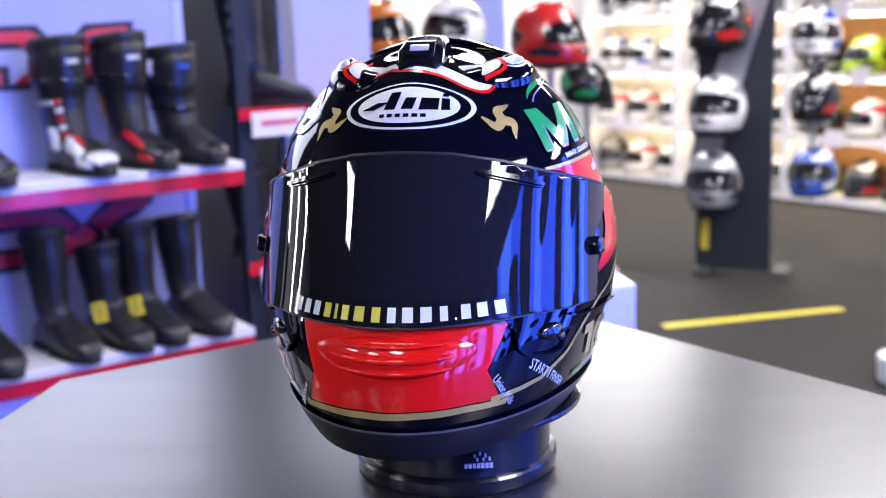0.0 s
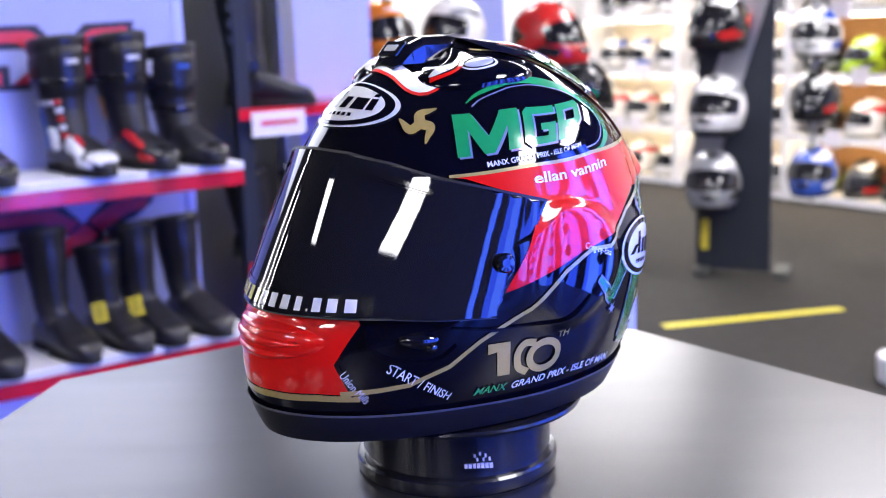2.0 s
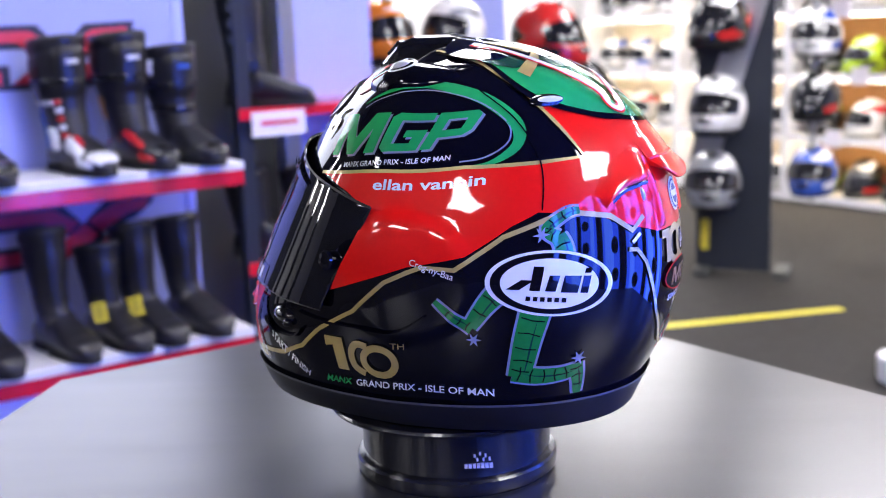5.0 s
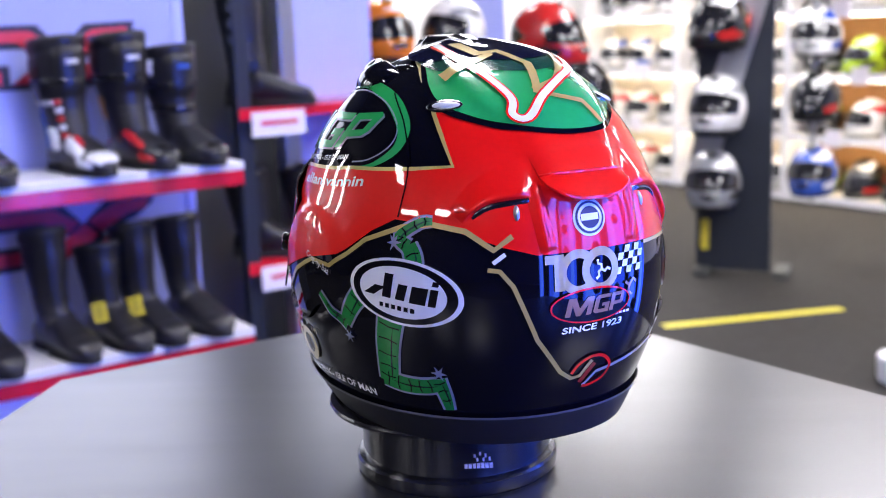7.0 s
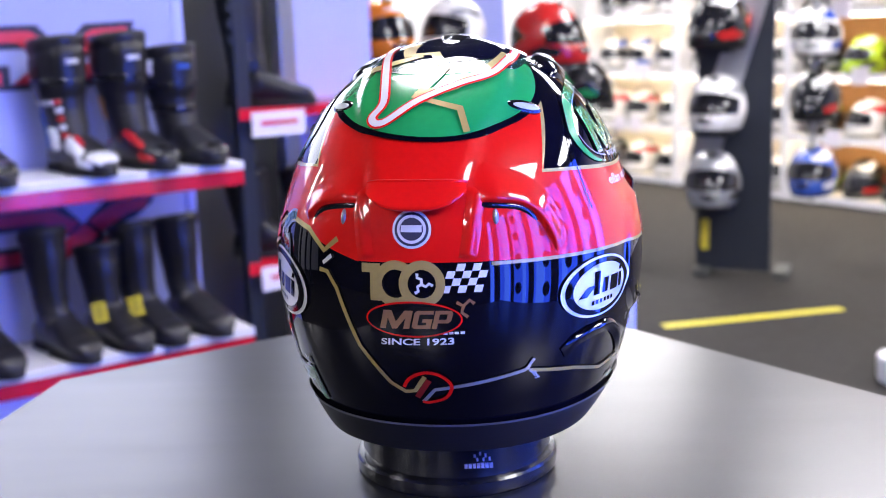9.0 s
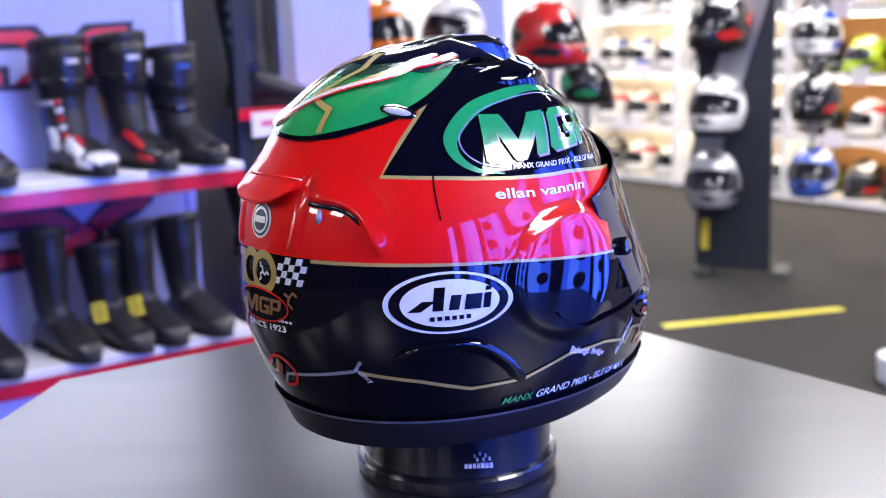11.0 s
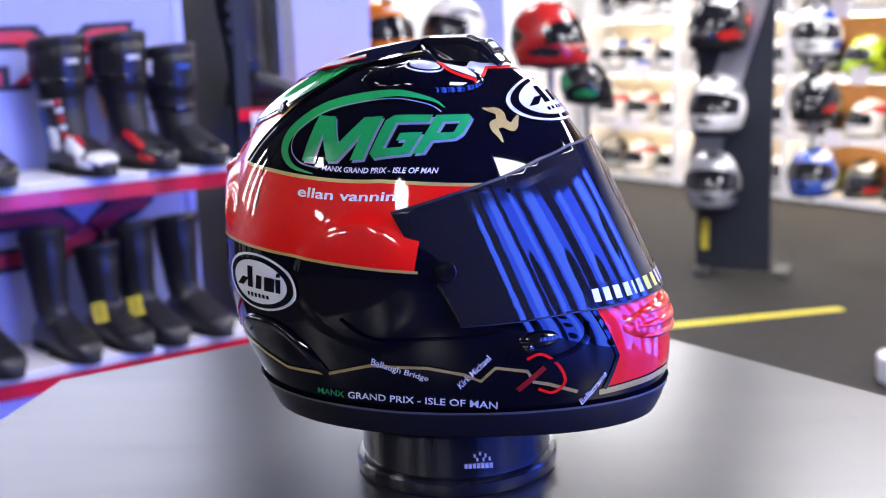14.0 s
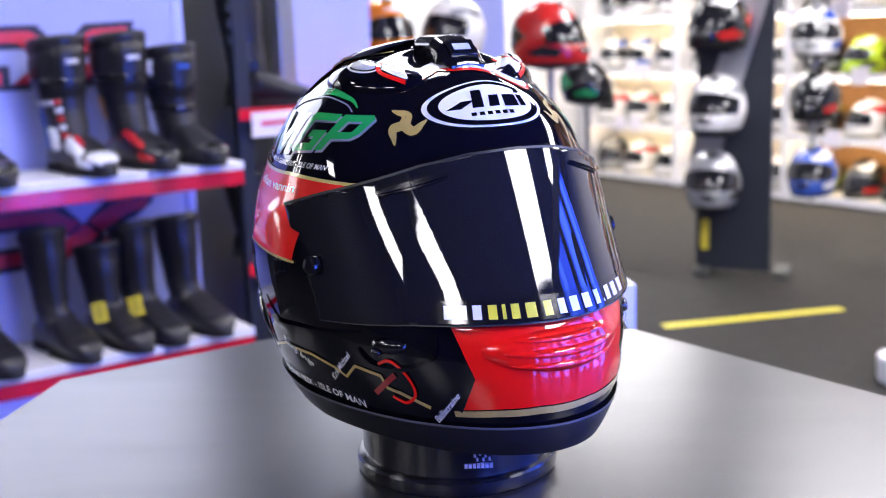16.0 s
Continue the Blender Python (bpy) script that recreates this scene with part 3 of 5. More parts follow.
def flat_fill(pts, hole=()):
    from mathutils import geometry
    bm = bmesh.new()
    loops = [pts] + ([hole] if hole else [])
    vs = [bm.verts.new((x, y, 0)) for loop in loops for x, y in loop]
    for tri in geometry.tessellate_polygon([[Vector((x, y, 0)) for x, y in loop] for loop in loops]):
        try:
            bm.faces.new([vs[i] for i in tri])
        except ValueError:
            pass
    return bm


def orient(bm, ob_name, material, parent, label=""):
    for f in bm.faces:
        f.normal_update()
        if f.normal.dot(f.calc_center_median()) < 0:
            f.normal_flip()
        f.smooth = True
    ob = new(ob_name, mesh_of(ob_name, bm, material))
    ob.parent = parent
    if label:
        tagged(ob, label)
    return ob


def decal(name, pts, material, parent, lift=0.0006, smooth=False, label=""):
    if smooth:
        pts = smooth_line(pts, True)
    return orient(cut_and_wrap(flat_fill(pts), lift), name, material, parent, label)


def ribbon_pts(pts, width, closed=False):
    out = []
    n = len(pts)
    for i, (x, y) in enumerate(pts):
        a = pts[(i - 1) % n] if closed or i else pts[0]
        b = pts[(i + 1) % n] if closed or i < n - 1 else pts[-1]
        c = math.cos(radians(y))
        d = Vector(((b[0] - a[0]) * c, b[1] - a[1]))
        d.normalize()
        w = width(i / max(1, n - 1)) if callable(width) else width
        out.append(((x - d.y * w / 2 / c, y + d.x * w / 2), (x + d.y * w / 2 / c, y - d.x * w / 2)))
    return out


def stroke(name, pts, width, material, parent, lift=0.0010, smooth=False, closed=False, label=""):
    """A painted line along points in degrees."""
    if smooth:
        pts = smooth_line(pts, closed)
    rib = ribbon_pts(pts, width, closed)
    bm = bmesh.new()
    vs = [(bm.verts.new((*l, 0)), bm.verts.new((*r, 0))) for l, r in rib]
    pairs = list(zip(vs, vs[1:])) + ([(vs[-1], vs[0])] if closed else [])
    for (a, b), (c, d) in pairs:
        bm.faces.new((a, b, d, c))
    return orient(cut_and_wrap(bm, lift), name, material, parent, label)


def lettering(name, body, corners, material, parent, lift=0.0012, label="", shear=0.0, bold=0.0):
    """Words laid on the shell between four corners in degrees: bottom left, bottom right, top right, top left."""
    cu = bpy.data.curves.new(name, "FONT")
    cu.body, cu.size, cu.shear, cu.offset = body, 1.0, shear, bold
    cu.resolution_u = 3
    tmp = new(name, cu)
    me = bpy.data.meshes.new_from_object(tmp.evaluated_get(bpy.context.evaluated_depsgraph_get()))
    bpy.data.objects.remove(tmp)
    bpy.data.curves.remove(cu)
    bm = bmesh.new()
    bm.from_mesh(me)
    bpy.data.meshes.remove(me)
    xs = [v.co.x for v in bm.verts]
    ys = [v.co.y for v in bm.verts]
    x0, x1, y0, y1 = min(xs), max(xs), min(ys), max(ys)
    bl, br, tr, tl = [Vector((*c, 0)) for c in corners]
    for v in bm.verts:
        s, q = (v.co.x - x0) / (x1 - x0), (v.co.y - y0) / (y1 - y0)
        v.co = (bl * (1 - s) + br * s) * (1 - q) + (tl * (1 - s) + tr * s) * q
    return orient(cut_and_wrap(bm, lift, 2.0), name, material, parent, label)


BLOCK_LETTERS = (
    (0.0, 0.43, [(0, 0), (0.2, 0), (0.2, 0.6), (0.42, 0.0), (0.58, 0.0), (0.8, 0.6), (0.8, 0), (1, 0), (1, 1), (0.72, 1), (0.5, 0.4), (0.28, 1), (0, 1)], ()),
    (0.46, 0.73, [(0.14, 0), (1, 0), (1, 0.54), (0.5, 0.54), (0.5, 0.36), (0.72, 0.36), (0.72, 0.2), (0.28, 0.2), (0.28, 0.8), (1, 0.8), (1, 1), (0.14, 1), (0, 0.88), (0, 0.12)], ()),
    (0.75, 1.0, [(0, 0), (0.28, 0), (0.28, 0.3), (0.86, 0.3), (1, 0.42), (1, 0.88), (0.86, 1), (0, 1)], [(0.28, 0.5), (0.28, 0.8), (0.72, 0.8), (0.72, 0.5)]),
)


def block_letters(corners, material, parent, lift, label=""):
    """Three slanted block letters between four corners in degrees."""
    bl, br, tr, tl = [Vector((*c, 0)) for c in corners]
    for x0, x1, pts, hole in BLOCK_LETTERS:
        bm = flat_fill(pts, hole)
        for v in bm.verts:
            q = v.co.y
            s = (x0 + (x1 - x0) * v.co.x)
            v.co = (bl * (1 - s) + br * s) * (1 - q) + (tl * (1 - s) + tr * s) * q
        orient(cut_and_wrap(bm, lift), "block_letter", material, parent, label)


def oval(c, a, e, rot, k=1.0, n=48):
    out = []
    cr, sr = math.cos(radians(rot)), math.sin(radians(rot))
    for i in range(n):
        w = 2 * math.pi * i / n
        x, y = a * k * math.cos(w), e * k * math.sin(w)
        yy = c[1] + x * sr + y * cr
        out.append((c[0] + (x * cr - y * sr) / math.cos(radians(c[1])), yy))
    return out


def blister(name, c, a, e, rot, height, material, parent, power=0.5, label="", base=0.0, flat=0.0, rings=8, n=40):
    """A raised dome on the shell, its footprint an ellipse in degrees."""
    bm = bmesh.new()
    cr, sr = math.cos(radians(rot)), math.sin(radians(rot))
    vs = []
    for j in range(rings + 1):
        k = j / rings
        row = []
        h = height * (1 - max(0.0, (k - flat) / (1 - flat)) ** 2) ** power
        for i in range(n):
            w = 2 * math.pi * i / n
            x, y = a * k * math.cos(w), e * k * math.sin(w)
            row.append(bm.verts.new(on_shell(c[0] + (x * cr - y * sr) / math.cos(radians(c[1])), c[1] + x * sr + y * cr, base + h - 0.0005)))
            if j == 0:
                break
        vs.append(row)
    for i in range(n):
        bm.faces.new((vs[0][0], vs[1][i], vs[1][(i + 1) % n]))
    for p, q in zip(vs[1:], vs[2:]):
        for i in range(n):
            bm.faces.new((p[i], q[i], q[(i + 1) % n], p[(i + 1) % n]))
    return orient(bm, name, material, parent, label)


HELMET = thing("motorcycle_helmet", pose(0, 0, 0), "glossy black, red and green full-face race helmet on a turntable", "helmet")


def hp(ob):
    """Parts are drawn round the shell's centre, beside the turning axis."""
    ob.matrix_basis = pose(-0.0098, 0, 0)
    return ob


part("shell", shell_mesh(240, 120), BLACK, HELMET, "gloss black painted shell", smooth=True)
part("edge_trim", shell_mesh(128, 6, 0.0022, RIM - 0.0035, RIM + 0.019), RUBBER, HELMET, "dull black rubber edge trim", smooth=True)
part("trim_piping", shell_mesh(128, 3, 0.0030, RIM + 0.0178, RIM + 0.0196), PIPING, HELMET, smooth=True)
part("lining", shell_mesh(64, 24, -0.02, RIM), LINING, HELMET, "black fabric lining", smooth=True)


VISOR_TOP = [(-90, 40.4), (-72, 40.0), (-55, 37.6), (-41, 34.0), (-22, 29.3), (-5, 24.3)]


def visor_lift(az, el):
    """The visor is bent about one axis: nearly straight from its foot to its brow. It stands off in front and lies close at the hinges."""
    q = min(85.0, abs((az + 90.0 + 180.0) % 360.0 - 180.0))
    k = min(1.0, max(0.0, (80.0 - q) / 45.0))
    base = 0.0054 + 0.0008 * k * k * (3 - 2 * k)
    top = float(np.interp(q - 90.0, [p[0] for p in VISOR_TOP], [p[1] for p in VISOR_TOP]))
    p0, p1 = [(radius(az, e, False) * math.cos(radians(e)), radius(az, e, False) * math.sin(radians(e))) for e in (-5.0, top)]
    c, n = math.cos(radians(el)), math.sin(radians(el))
    dx, dz = p1[0] - p0[0], p1[1] - p0[1]
    straight = (p0[0] * dz - p0[1] * dx) / (c * dz - n * dx)
    return base + straight + 0.06 * (radius(az, el, False) - straight) - radius(az, el)


VISOR_EDGE = VISOR_TOP + [(-9, 18), (-13, 12), (-20.5, 0.7), (-24, -6.5), (-40, -5.7), (-54, -4.6), (-75, -4.1), (-90, -4.1)]
VISOR_EDGE = VISOR_EDGE + [(-180 - x, y) for x, y in VISOR_EDGE[-2:0:-1]]
VISOR = decal("visor", VISOR_EDGE, SMOKE, HELMET, visor_lift, label="dark smoked visor, closed")
sol = VISOR.modifiers.new("thickness", "SOLIDIFY")
sol.thickness, sol.offset = 0.0012, -1
# ---- helmets for sale, and what they stand on ----
MADE = {}


def stripe_pts(kind):
    return {
        0: [(-60, 45), (0, 52), (60, 38), (110, 30), (60, 22), (0, 30), (-45, 36)],
        1: [(20, 10), (60, 30), (120, 34), (165, 8), (120, -14), (60, -14)],
        2: [(-120, 48), (-60, 48), (-40, 75), (40, 60), (140, 60), (-140 + 360, 75), (240, 48)][:4] + [(0, 80)],
    }[kind]


def shop_helmet(m, color, accent, kind, label, scale=0.92, group="helmets for sale"):
    key = (color.name, accent.name, kind, label)
    if key in MADE:
        ob = copy_thing(MADE[key], m)
        return ob
    t = thing("shop_helmet", m, label, "helmet", group)
    bm = shell_mesh(40, 18, 0.0, RIM)
    parts = [part("shell", bm, color, t, smooth=True)]
    parts.append(part("edge_trim", shell_mesh(40, 3, 0.002, RIM - 0.003, RIM + 0.014), RUBBER, t, smooth=True))
    parts.append(decal("visor", [(-90, 38), (-50, 35), (-14, 24), (-22, -5), (-60, -4), (-90, -4), (-120, -4), (-158, -5), (-166, 24), (-130, 35)], SMOKE, t, 0.005, label="dark visor"))
    parts.append(decal("stripe", stripe_pts(kind), accent, t, 0.001))
    if kind != 2:
        parts.append(decal("stripe", [(180 - x, y) for x, y in stripe_pts(kind)], accent, t, 0.001))
    if kind == 1:
        parts.append(decal("stripe", [(-80, 48), (-20, 40), (30, 55), (60, 70), (-20, 68)], HW if color is not HW else accent, t, 0.0014))
        parts.append(decal("stripe", [(-50, -14), (-15, -6), (20, -18), (0, -26), (-40, -26)], accent, t, 0.0014))
        parts.append(decal("stripe", [(-130, -14), (-165, -6), (-200, -18), (-180, -26), (-140, -26)], accent, t, 0.0014))
    parts.append(blister("crown_vent", (-90, 72), 12, 5, 0, 0.008, VENT, t, 0.6))
    parts.append(blister("chin_vent", (-90, -13), 15, 4, 0, 0.005, VENT, t, 0.6))
    for p in parts:
        p.matrix_basis = Matrix.Translation((0, 0, 0.1035 * scale)) @ Matrix.Scale(scale, 4)
    MADE[key] = t
    return t


HW, HK, HR, HO, HB, HL, HG, HE = H_COLORS
LOOKS = [
    (HW, HG, 0, "white road helmet with grey stripe on a shelf"),
    (HK, HR, 1, "black and red road helmet on a shelf"),
    (HW, HB, 1, "white and blue road helmet on a shelf"),
    (HG, HK, 0, "grey road helmet with dark stripe on a shelf"),
    (HK, HL, 0, "black helmet with lime stripe on a shelf"),
    (HW, HR, 0, "white helmet with red stripe on a shelf"),
    (HK, HG, 1, "plain black road helmet on a shelf"),
    (HL, HK, 1, "lime and black road helmet on a shelf"),
]
LEVELS = (0.05, 0.44, 0.84, 1.25, 1.66, 2.07)
FRONT_A = 5.80


def shelf_unit(b0, b1, back):
    t = thing("wall_shelf_unit", room(FRONT_A, b0, 0), "lit wall shelving full of helmets", "shelving", "helmet wall shelving")
    w = b1 - b0
    part("back_panel", boxed(0.33, 0.345, 0.0, w, 0.0, 2.5, 0.002), back, t)
    for y in (0.0, w - 0.02):
        part("upright", boxed(0.0, 0.33, y, y + 0.02, 0.0, 2.5, 0.002), SHELFWHITE, t)
    for z in LEVELS:
        part("shelf", boxed(0.0, 0.33, 0.021, w - 0.021, z - 0.03, z, 0.002), CREAM, t)
        part("price_rail", boxed(-0.012, -0.001, 0.021, w - 0.021, z - 0.04, z + 0.004, 0.001), SHELFWHITE, t, "white price rail")
        # glowing tubes added to make the shelves look brightly lit
        if z > 0.3:
            part("light_tube", boxed(0.02, 0.045, 0.05, w - 0.05, z - 0.045, z - 0.031, 0.002), SHELFFILL, t, "warm glowing tube added under the shelf to brighten the wall")
    # added out of view; glows only where the tabletop should reflect brightness
    part("header", boxed(-0.01, 0.32, 0.0, w, 2.52, 2.92, 0.004), WALLGLARE if b0 > 4.0 else TIMBER, t, "glowing pale panel added above the shelves for the table's glare" if b0 > 4.0 else "unlit timber panel added above the shelves")
    r = random.Random(int(b0 * 100))
    for z in LEVELS[1:5]:
        for k in range(2):
            y = r.uniform(0.1, w - 0.25)
            part("price_card", boxed(-0.02, -0.013, y, y + 0.11, z - 0.06, z + 0.05, 0.001), CARD, t, "white price card")
    part("kick_board", boxed(0.02, 0.03, 0.0, w, 0.0, 0.019, 0.0), POST, t)


rng = random.Random(4)
b = 1.22
while b < 6.1:
    shelf_unit(b, b + 0.97, CREAM if b > 4.1 else TIMBER)
    for z in LEVELS[:5]:
        for k in range(3):
            pale = b > 4.1
            look_no = rng.choice((0, 0, 2, 3, 5, 0) if pale else (1, 2, 4, 5, 6, 7, 0, 3))
            c, acc, kind, label = LOOKS[look_no]
            shop_helmet(room(FRONT_A + 0.17, b + 0.18 + k * 0.305 + rng.uniform(-0.02, 0.02), z, -90 + rng.uniform(-30, 30)), c, acc, kind, label)
    b += 0.98


def place(x, y, dist):
    """A place on the sight line through a point of the view, dist ahead."""
    m = STAND.to_3x3()
    half = math.tan(radians(42.29) / 2)
    d = m @ Vector(((2 * x / 1568 - 1) * half, (882 - 2 * y) / 1568 * half, -1))
    return Vector(EYE) + d * dist


def column_display():
    t = thing("helmet_column", pose(1.40, 4.60, 0, 0, 0, -21), "dark floor-standing helmet display column", "display stand")
    part("board", boxed(-0.20, 0.15, -0.03, 0.03, 0.02, 2.3, 0.004), POST, t, "dark blue-black board")
    for x in (-0.2, 0.17):
        part("foot", boxed(x, x + 0.07, -0.12, 0.10, 0.0, 0.035, 0.006), DARKWALL, t, "dull grey foot")
    wave = []
    for k in range(28):
        z = 0.55 + 1.7 * k / 27
        wave.append((0.03 + 0.15 * math.sin((z - 1.0) * 2.1), z))
    poly = [(x - 0.14, z) for x, z in wave] + [(x, z) for x, z in wave[::-1]]
    part("wave_panel", prism(poly, -0.06, -0.045), STEEL, t, "curved silver-grey panel")
    part("swing_tag", boxed(-0.175, -0.135, -0.05, -0.045, 0.12, 0.27, 0.001), TAG, t, "yellow and white swing tag")
    for z in (0.36, 0.71, 1.09):
        part("bracket", boxed(-0.18, -0.02, -0.25, -0.045, z - 0.02, z - 0.001, 0.004), POST, t, "dark helmet bracket")


column_display()
for (x, y, dist, zz, turn), (c, acc, kind) in zip(((1268, 0, 5.35, 1.09, -55), (1268, 0, 5.35, 0.71, -35), (1262, 0, 5.35, 0.36, -20)), ((HK, HR, 1), (HW, HG, 0), (HG, HK, 1))):
    p = place(x, 200, 5.30)
    shop_helmet(pose(p.x, p.y, zz, 0, 0, turn), c, acc, kind, {HK: "black and red helmet on a dark column", HW: "white helmet on a dark column", HG: "dark grey helmet on a dark column"}[c], 0.97)


def pole_stand(p, tops, label):
    t = thing("helmet_stand", pose(p.x, p.y, 0), label, "helmet stand", "helmet stands")
    if len(tops) == 1:
        part("base", lathe([(0.14, 0.0), (0.14, 0.012), (0.05, 0.025)], 32), STEEL, t)
        part("pole", lathe([(0.014, 0.02), (0.014, max(tops) - 0.008)], 16), STEEL, t)
    else:
        part("ceiling_plate", lathe([(0.06, 2.985), (0.06, 3.0)], 24), STEEL, t)
        part("pole", lathe([(0.012, min(tops) - 0.05), (0.012, 2.985)], 16), STEEL, t)
    for z in tops:
        part("cradle", lathe([(0.05, z - 0.012), (0.085, z - 0.001)], 24), POST, t)
    return t


p = place(1440, 200, 5.75)
pole_stand(p, (0.33, 0.71, 1.02), "grey steel pole hung from the ceiling with three helmets")
for z, turn, (c, acc, kind), lab in ((1.02, -25, (HW, HB, 1), "white and blue helmet on a pole stand"), (0.71, -40, (HK, HR, 1), "black and red helmet on a pole stand"), (0.33, -35, (HB, HW, 1), "blue and white helmet on a pole stand")):
    shop_helmet(pose(p.x, p.y, z, 0, 0, turn), c, acc, kind, lab, 0.92)
p = place(975, 110, 4.6)
pole_stand(p, (1.06,), "grey steel pole stand with one helmet")
shop_helmet(pose(p.x, p.y, 1.06, 0, 0, 55), HR, HK, 1, "red and black helmet on a pole stand", 0.98)
p = place(1040, 185, 5.6)
pole_stand(p, (0.84,), "grey steel pole stand with one helmet")
shop_helmet(pose(p.x, p.y, 0.84, 0, 0, 60), HK, HE, 1, "black helmet with green accents on a pole stand", 0.8)
p = place(800, 90, 4.9)
pole_stand(p, (1.10,), "grey steel pole stand with one helmet")
shop_helmet(pose(p.x, p.y, 1.10, 0, 0, -40), HW, HG, 0, "white off-road style helmet on a pole stand", 0.95)
p = place(680, 90, 4.7)
pole_stand(p, (1.10,), "grey steel pole stand with one helmet")
shop_helmet(pose(p.x, p.y, 1.10, 0, 0, 30), HO, HW, 2, "bright orange helmet on a pole stand", 0.95)
p = place(672, 120, 5.3)
pole_stand(p, (0.98,), "grey steel pole stand with one helmet")
shop_helmet(pose(p.x, p.y, 0.98, 0, 0, 20), HW, HO, 0, "white helmet with orange stripe on a pole stand", 0.85)


def header_panel():
    ob = part("pale_partition", boxed(-0.14, 0.05, 0.0, 0.04, 0.0, 2.4, 0.004), LAVENDER)
    p = place(876, 40, 5.7)
    ob.matrix_basis = pose(p.x, p.y, 0)
    tagged(ob, "narrow pale blue partition board", "partition", kind="structure")
    ob = part("white_plinth", boxed(-0.22, 0.0, 0.0, 0.22, 0.0, 0.80, 0.008), SHELFWHITE)
    p = place(1127, 503, 2.3)
    ob.matrix_basis = pose(p.x, p.y, 0, 0, 0, 10)
    ob.scale = (1, 1, p.z / 0.80)
    tagged(ob, "plain white box plinth on the carpet", "plinth")

    d = place(1562, 686, 1.0) - Vector(EYE)
    p = Vector(EYE) + d * (EYE[2] / -d.z)
    ob = part("white_bin", lathe([(0.07, 0.0), (0.085, 0.01), (0.09, 0.085), (0.085, 0.095)], 40), SHELFWHITE)
    ob.matrix_basis = pose(p.x + 0.09, p.y + 0.05, 0)
    tagged(ob, "low round white container on the carpet", "container")


header_panel()
# ---- the paint: colour fields, lines and words laid on the shell ----
RED_FIELD = [(-35.6, 34.5), (-10.7, 34.9), (24, 34.5), (47.1, 32.3), (58.2, 31.6), (55, 40), (49.1, 53), (40.1, 64), (32, 70), (62.1, 73), (92.7, 74), (123, 73.2), (152, 70.7), (141.8, 64.7), (130.9, 51.4), (124.6, 38.2), (121.3, 29.8), (137.7, 31), (154, 31.9), (180, 33.1), (215, 32.7), (206.6, 27.7), (193.8, 21.2), (191.7, 8.9), (170.5, 10.2), (155, 11), (139.7, 11), (107, 10.9), (92.7, 10.9), (76.5, 10.9), (69.3, 13), (64.2, 15), (55, 18.6), (43.1, 20.6), (35.8, 18), (23, 11), (6.8, 8.4), (-21.1, -0.6), (-12.8, 12), (-6.5, 24), (-16.9, 29), (-29.7, 33.6)]
decal("red_field", RED_FIELD, RED, HELMET, 0.0009, label="gloss red painted field")
GREEN_FIELD = [(58, 46.5), (68.3, 41.8), (77.5, 38.6), (89.7, 36.8), (101.4, 37.3), (111, 41), (120, 45.1), (129.3, 51.4), (139.7, 62.7), (141.8, 70.7), (118, 73.5), (90.7, 75), (64.2, 74), (42.1, 70), (46.1, 60), (52, 51)]
decal("dark_outline", [(90.5 + (x - 90.5) * 1.06, y - 1.1 if y < 60 else y) for x, y in GREEN_FIELD], BLACK, HELMET, 0.0018, True)
decal("green_field", GREEN_FIELD, GREEN, HELMET, 0.0023, True, "green crown panel")
decal("dark_field", [(46.1, 62), (62.1, 58.5), (90.7, 57), (119, 58.5), (136.6, 62.6), (154, 70.7), (143.8, 79.7), (92.7, 82), (42.1, 79), (32, 70)], DEEPGREEN, HELMET, 0.0028, True, "dark green fade")
decal("dark_field", [(36.1, 66), (62.1, 63.5), (90.7, 62.5), (119, 63.5), (146.9, 66.7), (169.5, 74.7), (154, 83.7), (92.7, 86), (32, 83), (17, 74)], NAVY, HELMET, 0.0032, True)
for pts in ([(59, 75), (72.4, 66), (86.6, 68), (94.7, 60), (86.6, 48), (100.4, 44), (101.9, 37.6)], [(86.6, 48), (98.8, 51.5), (111, 58), (128.3, 66.4)], [(54, 57), (68.3, 62), (80.5, 66)]):
    stroke("gold_star_line", pts, lambda s: 3.4 - 2.0 * s, GOLD, HELMET, 0.0036)
zig = [(42.1, 74), (54, 68), (68.3, 58), (76.5, 47), (75.4, 41.5), (79.5, 40.2), (87.6, 46.5), (99.8, 52), (113, 56), (125.1, 62.2), (141.8, 68.7)]
stroke("red_torn_line", zig, 2.5, RED, HELMET, 0.0039, True)
stroke("white_torn_line", zig, 1.6, WHITE, HELMET, 0.0043, True)
front = [(-153.4, 66.7), (-135, 69.5), (-118, 74.1), (-99.5, 72), (-82.9, 71), (-66.6, 69), (-48.3, 63.5), (-36, 67), (-19, 69)]
stroke("red_torn_line", front, 5.4, RED, HELMET, 0.0008, True)
stroke("white_torn_line", [(x, y + 0.7) for x, y in front], 4.6, WHITE, HELMET, 0.0011, True)

GL = 0.95
stroke("gold_line", [(-35.6, 34.6), (-10.7, 35), (24, 34.6), (47.1, 32.4), (58.6, 31.6), (55.2, 40), (49.3, 53), (40.1, 64), (28, 72), (6.8, 78)], GL, GOLD, HELMET, 0.0011)
stroke("gold_line", [(216, 32.9), (180, 33.3), (154, 32.1), (137.7, 31.2), (121, 29.9), (124.4, 38.2), (130.7, 51.4), (141.8, 64.7), (154, 71.7), (176.8, 78.7)], GL, GOLD, HELMET, 0.0011)
stroke("gold_line", [(106, 10.4), (124.1, 10.6), (139.7, 10.7), (155, 10.7), (170.5, 9.9), (192.7, 8.6)], 0.8, GOLD, HELMET, 0.0011)
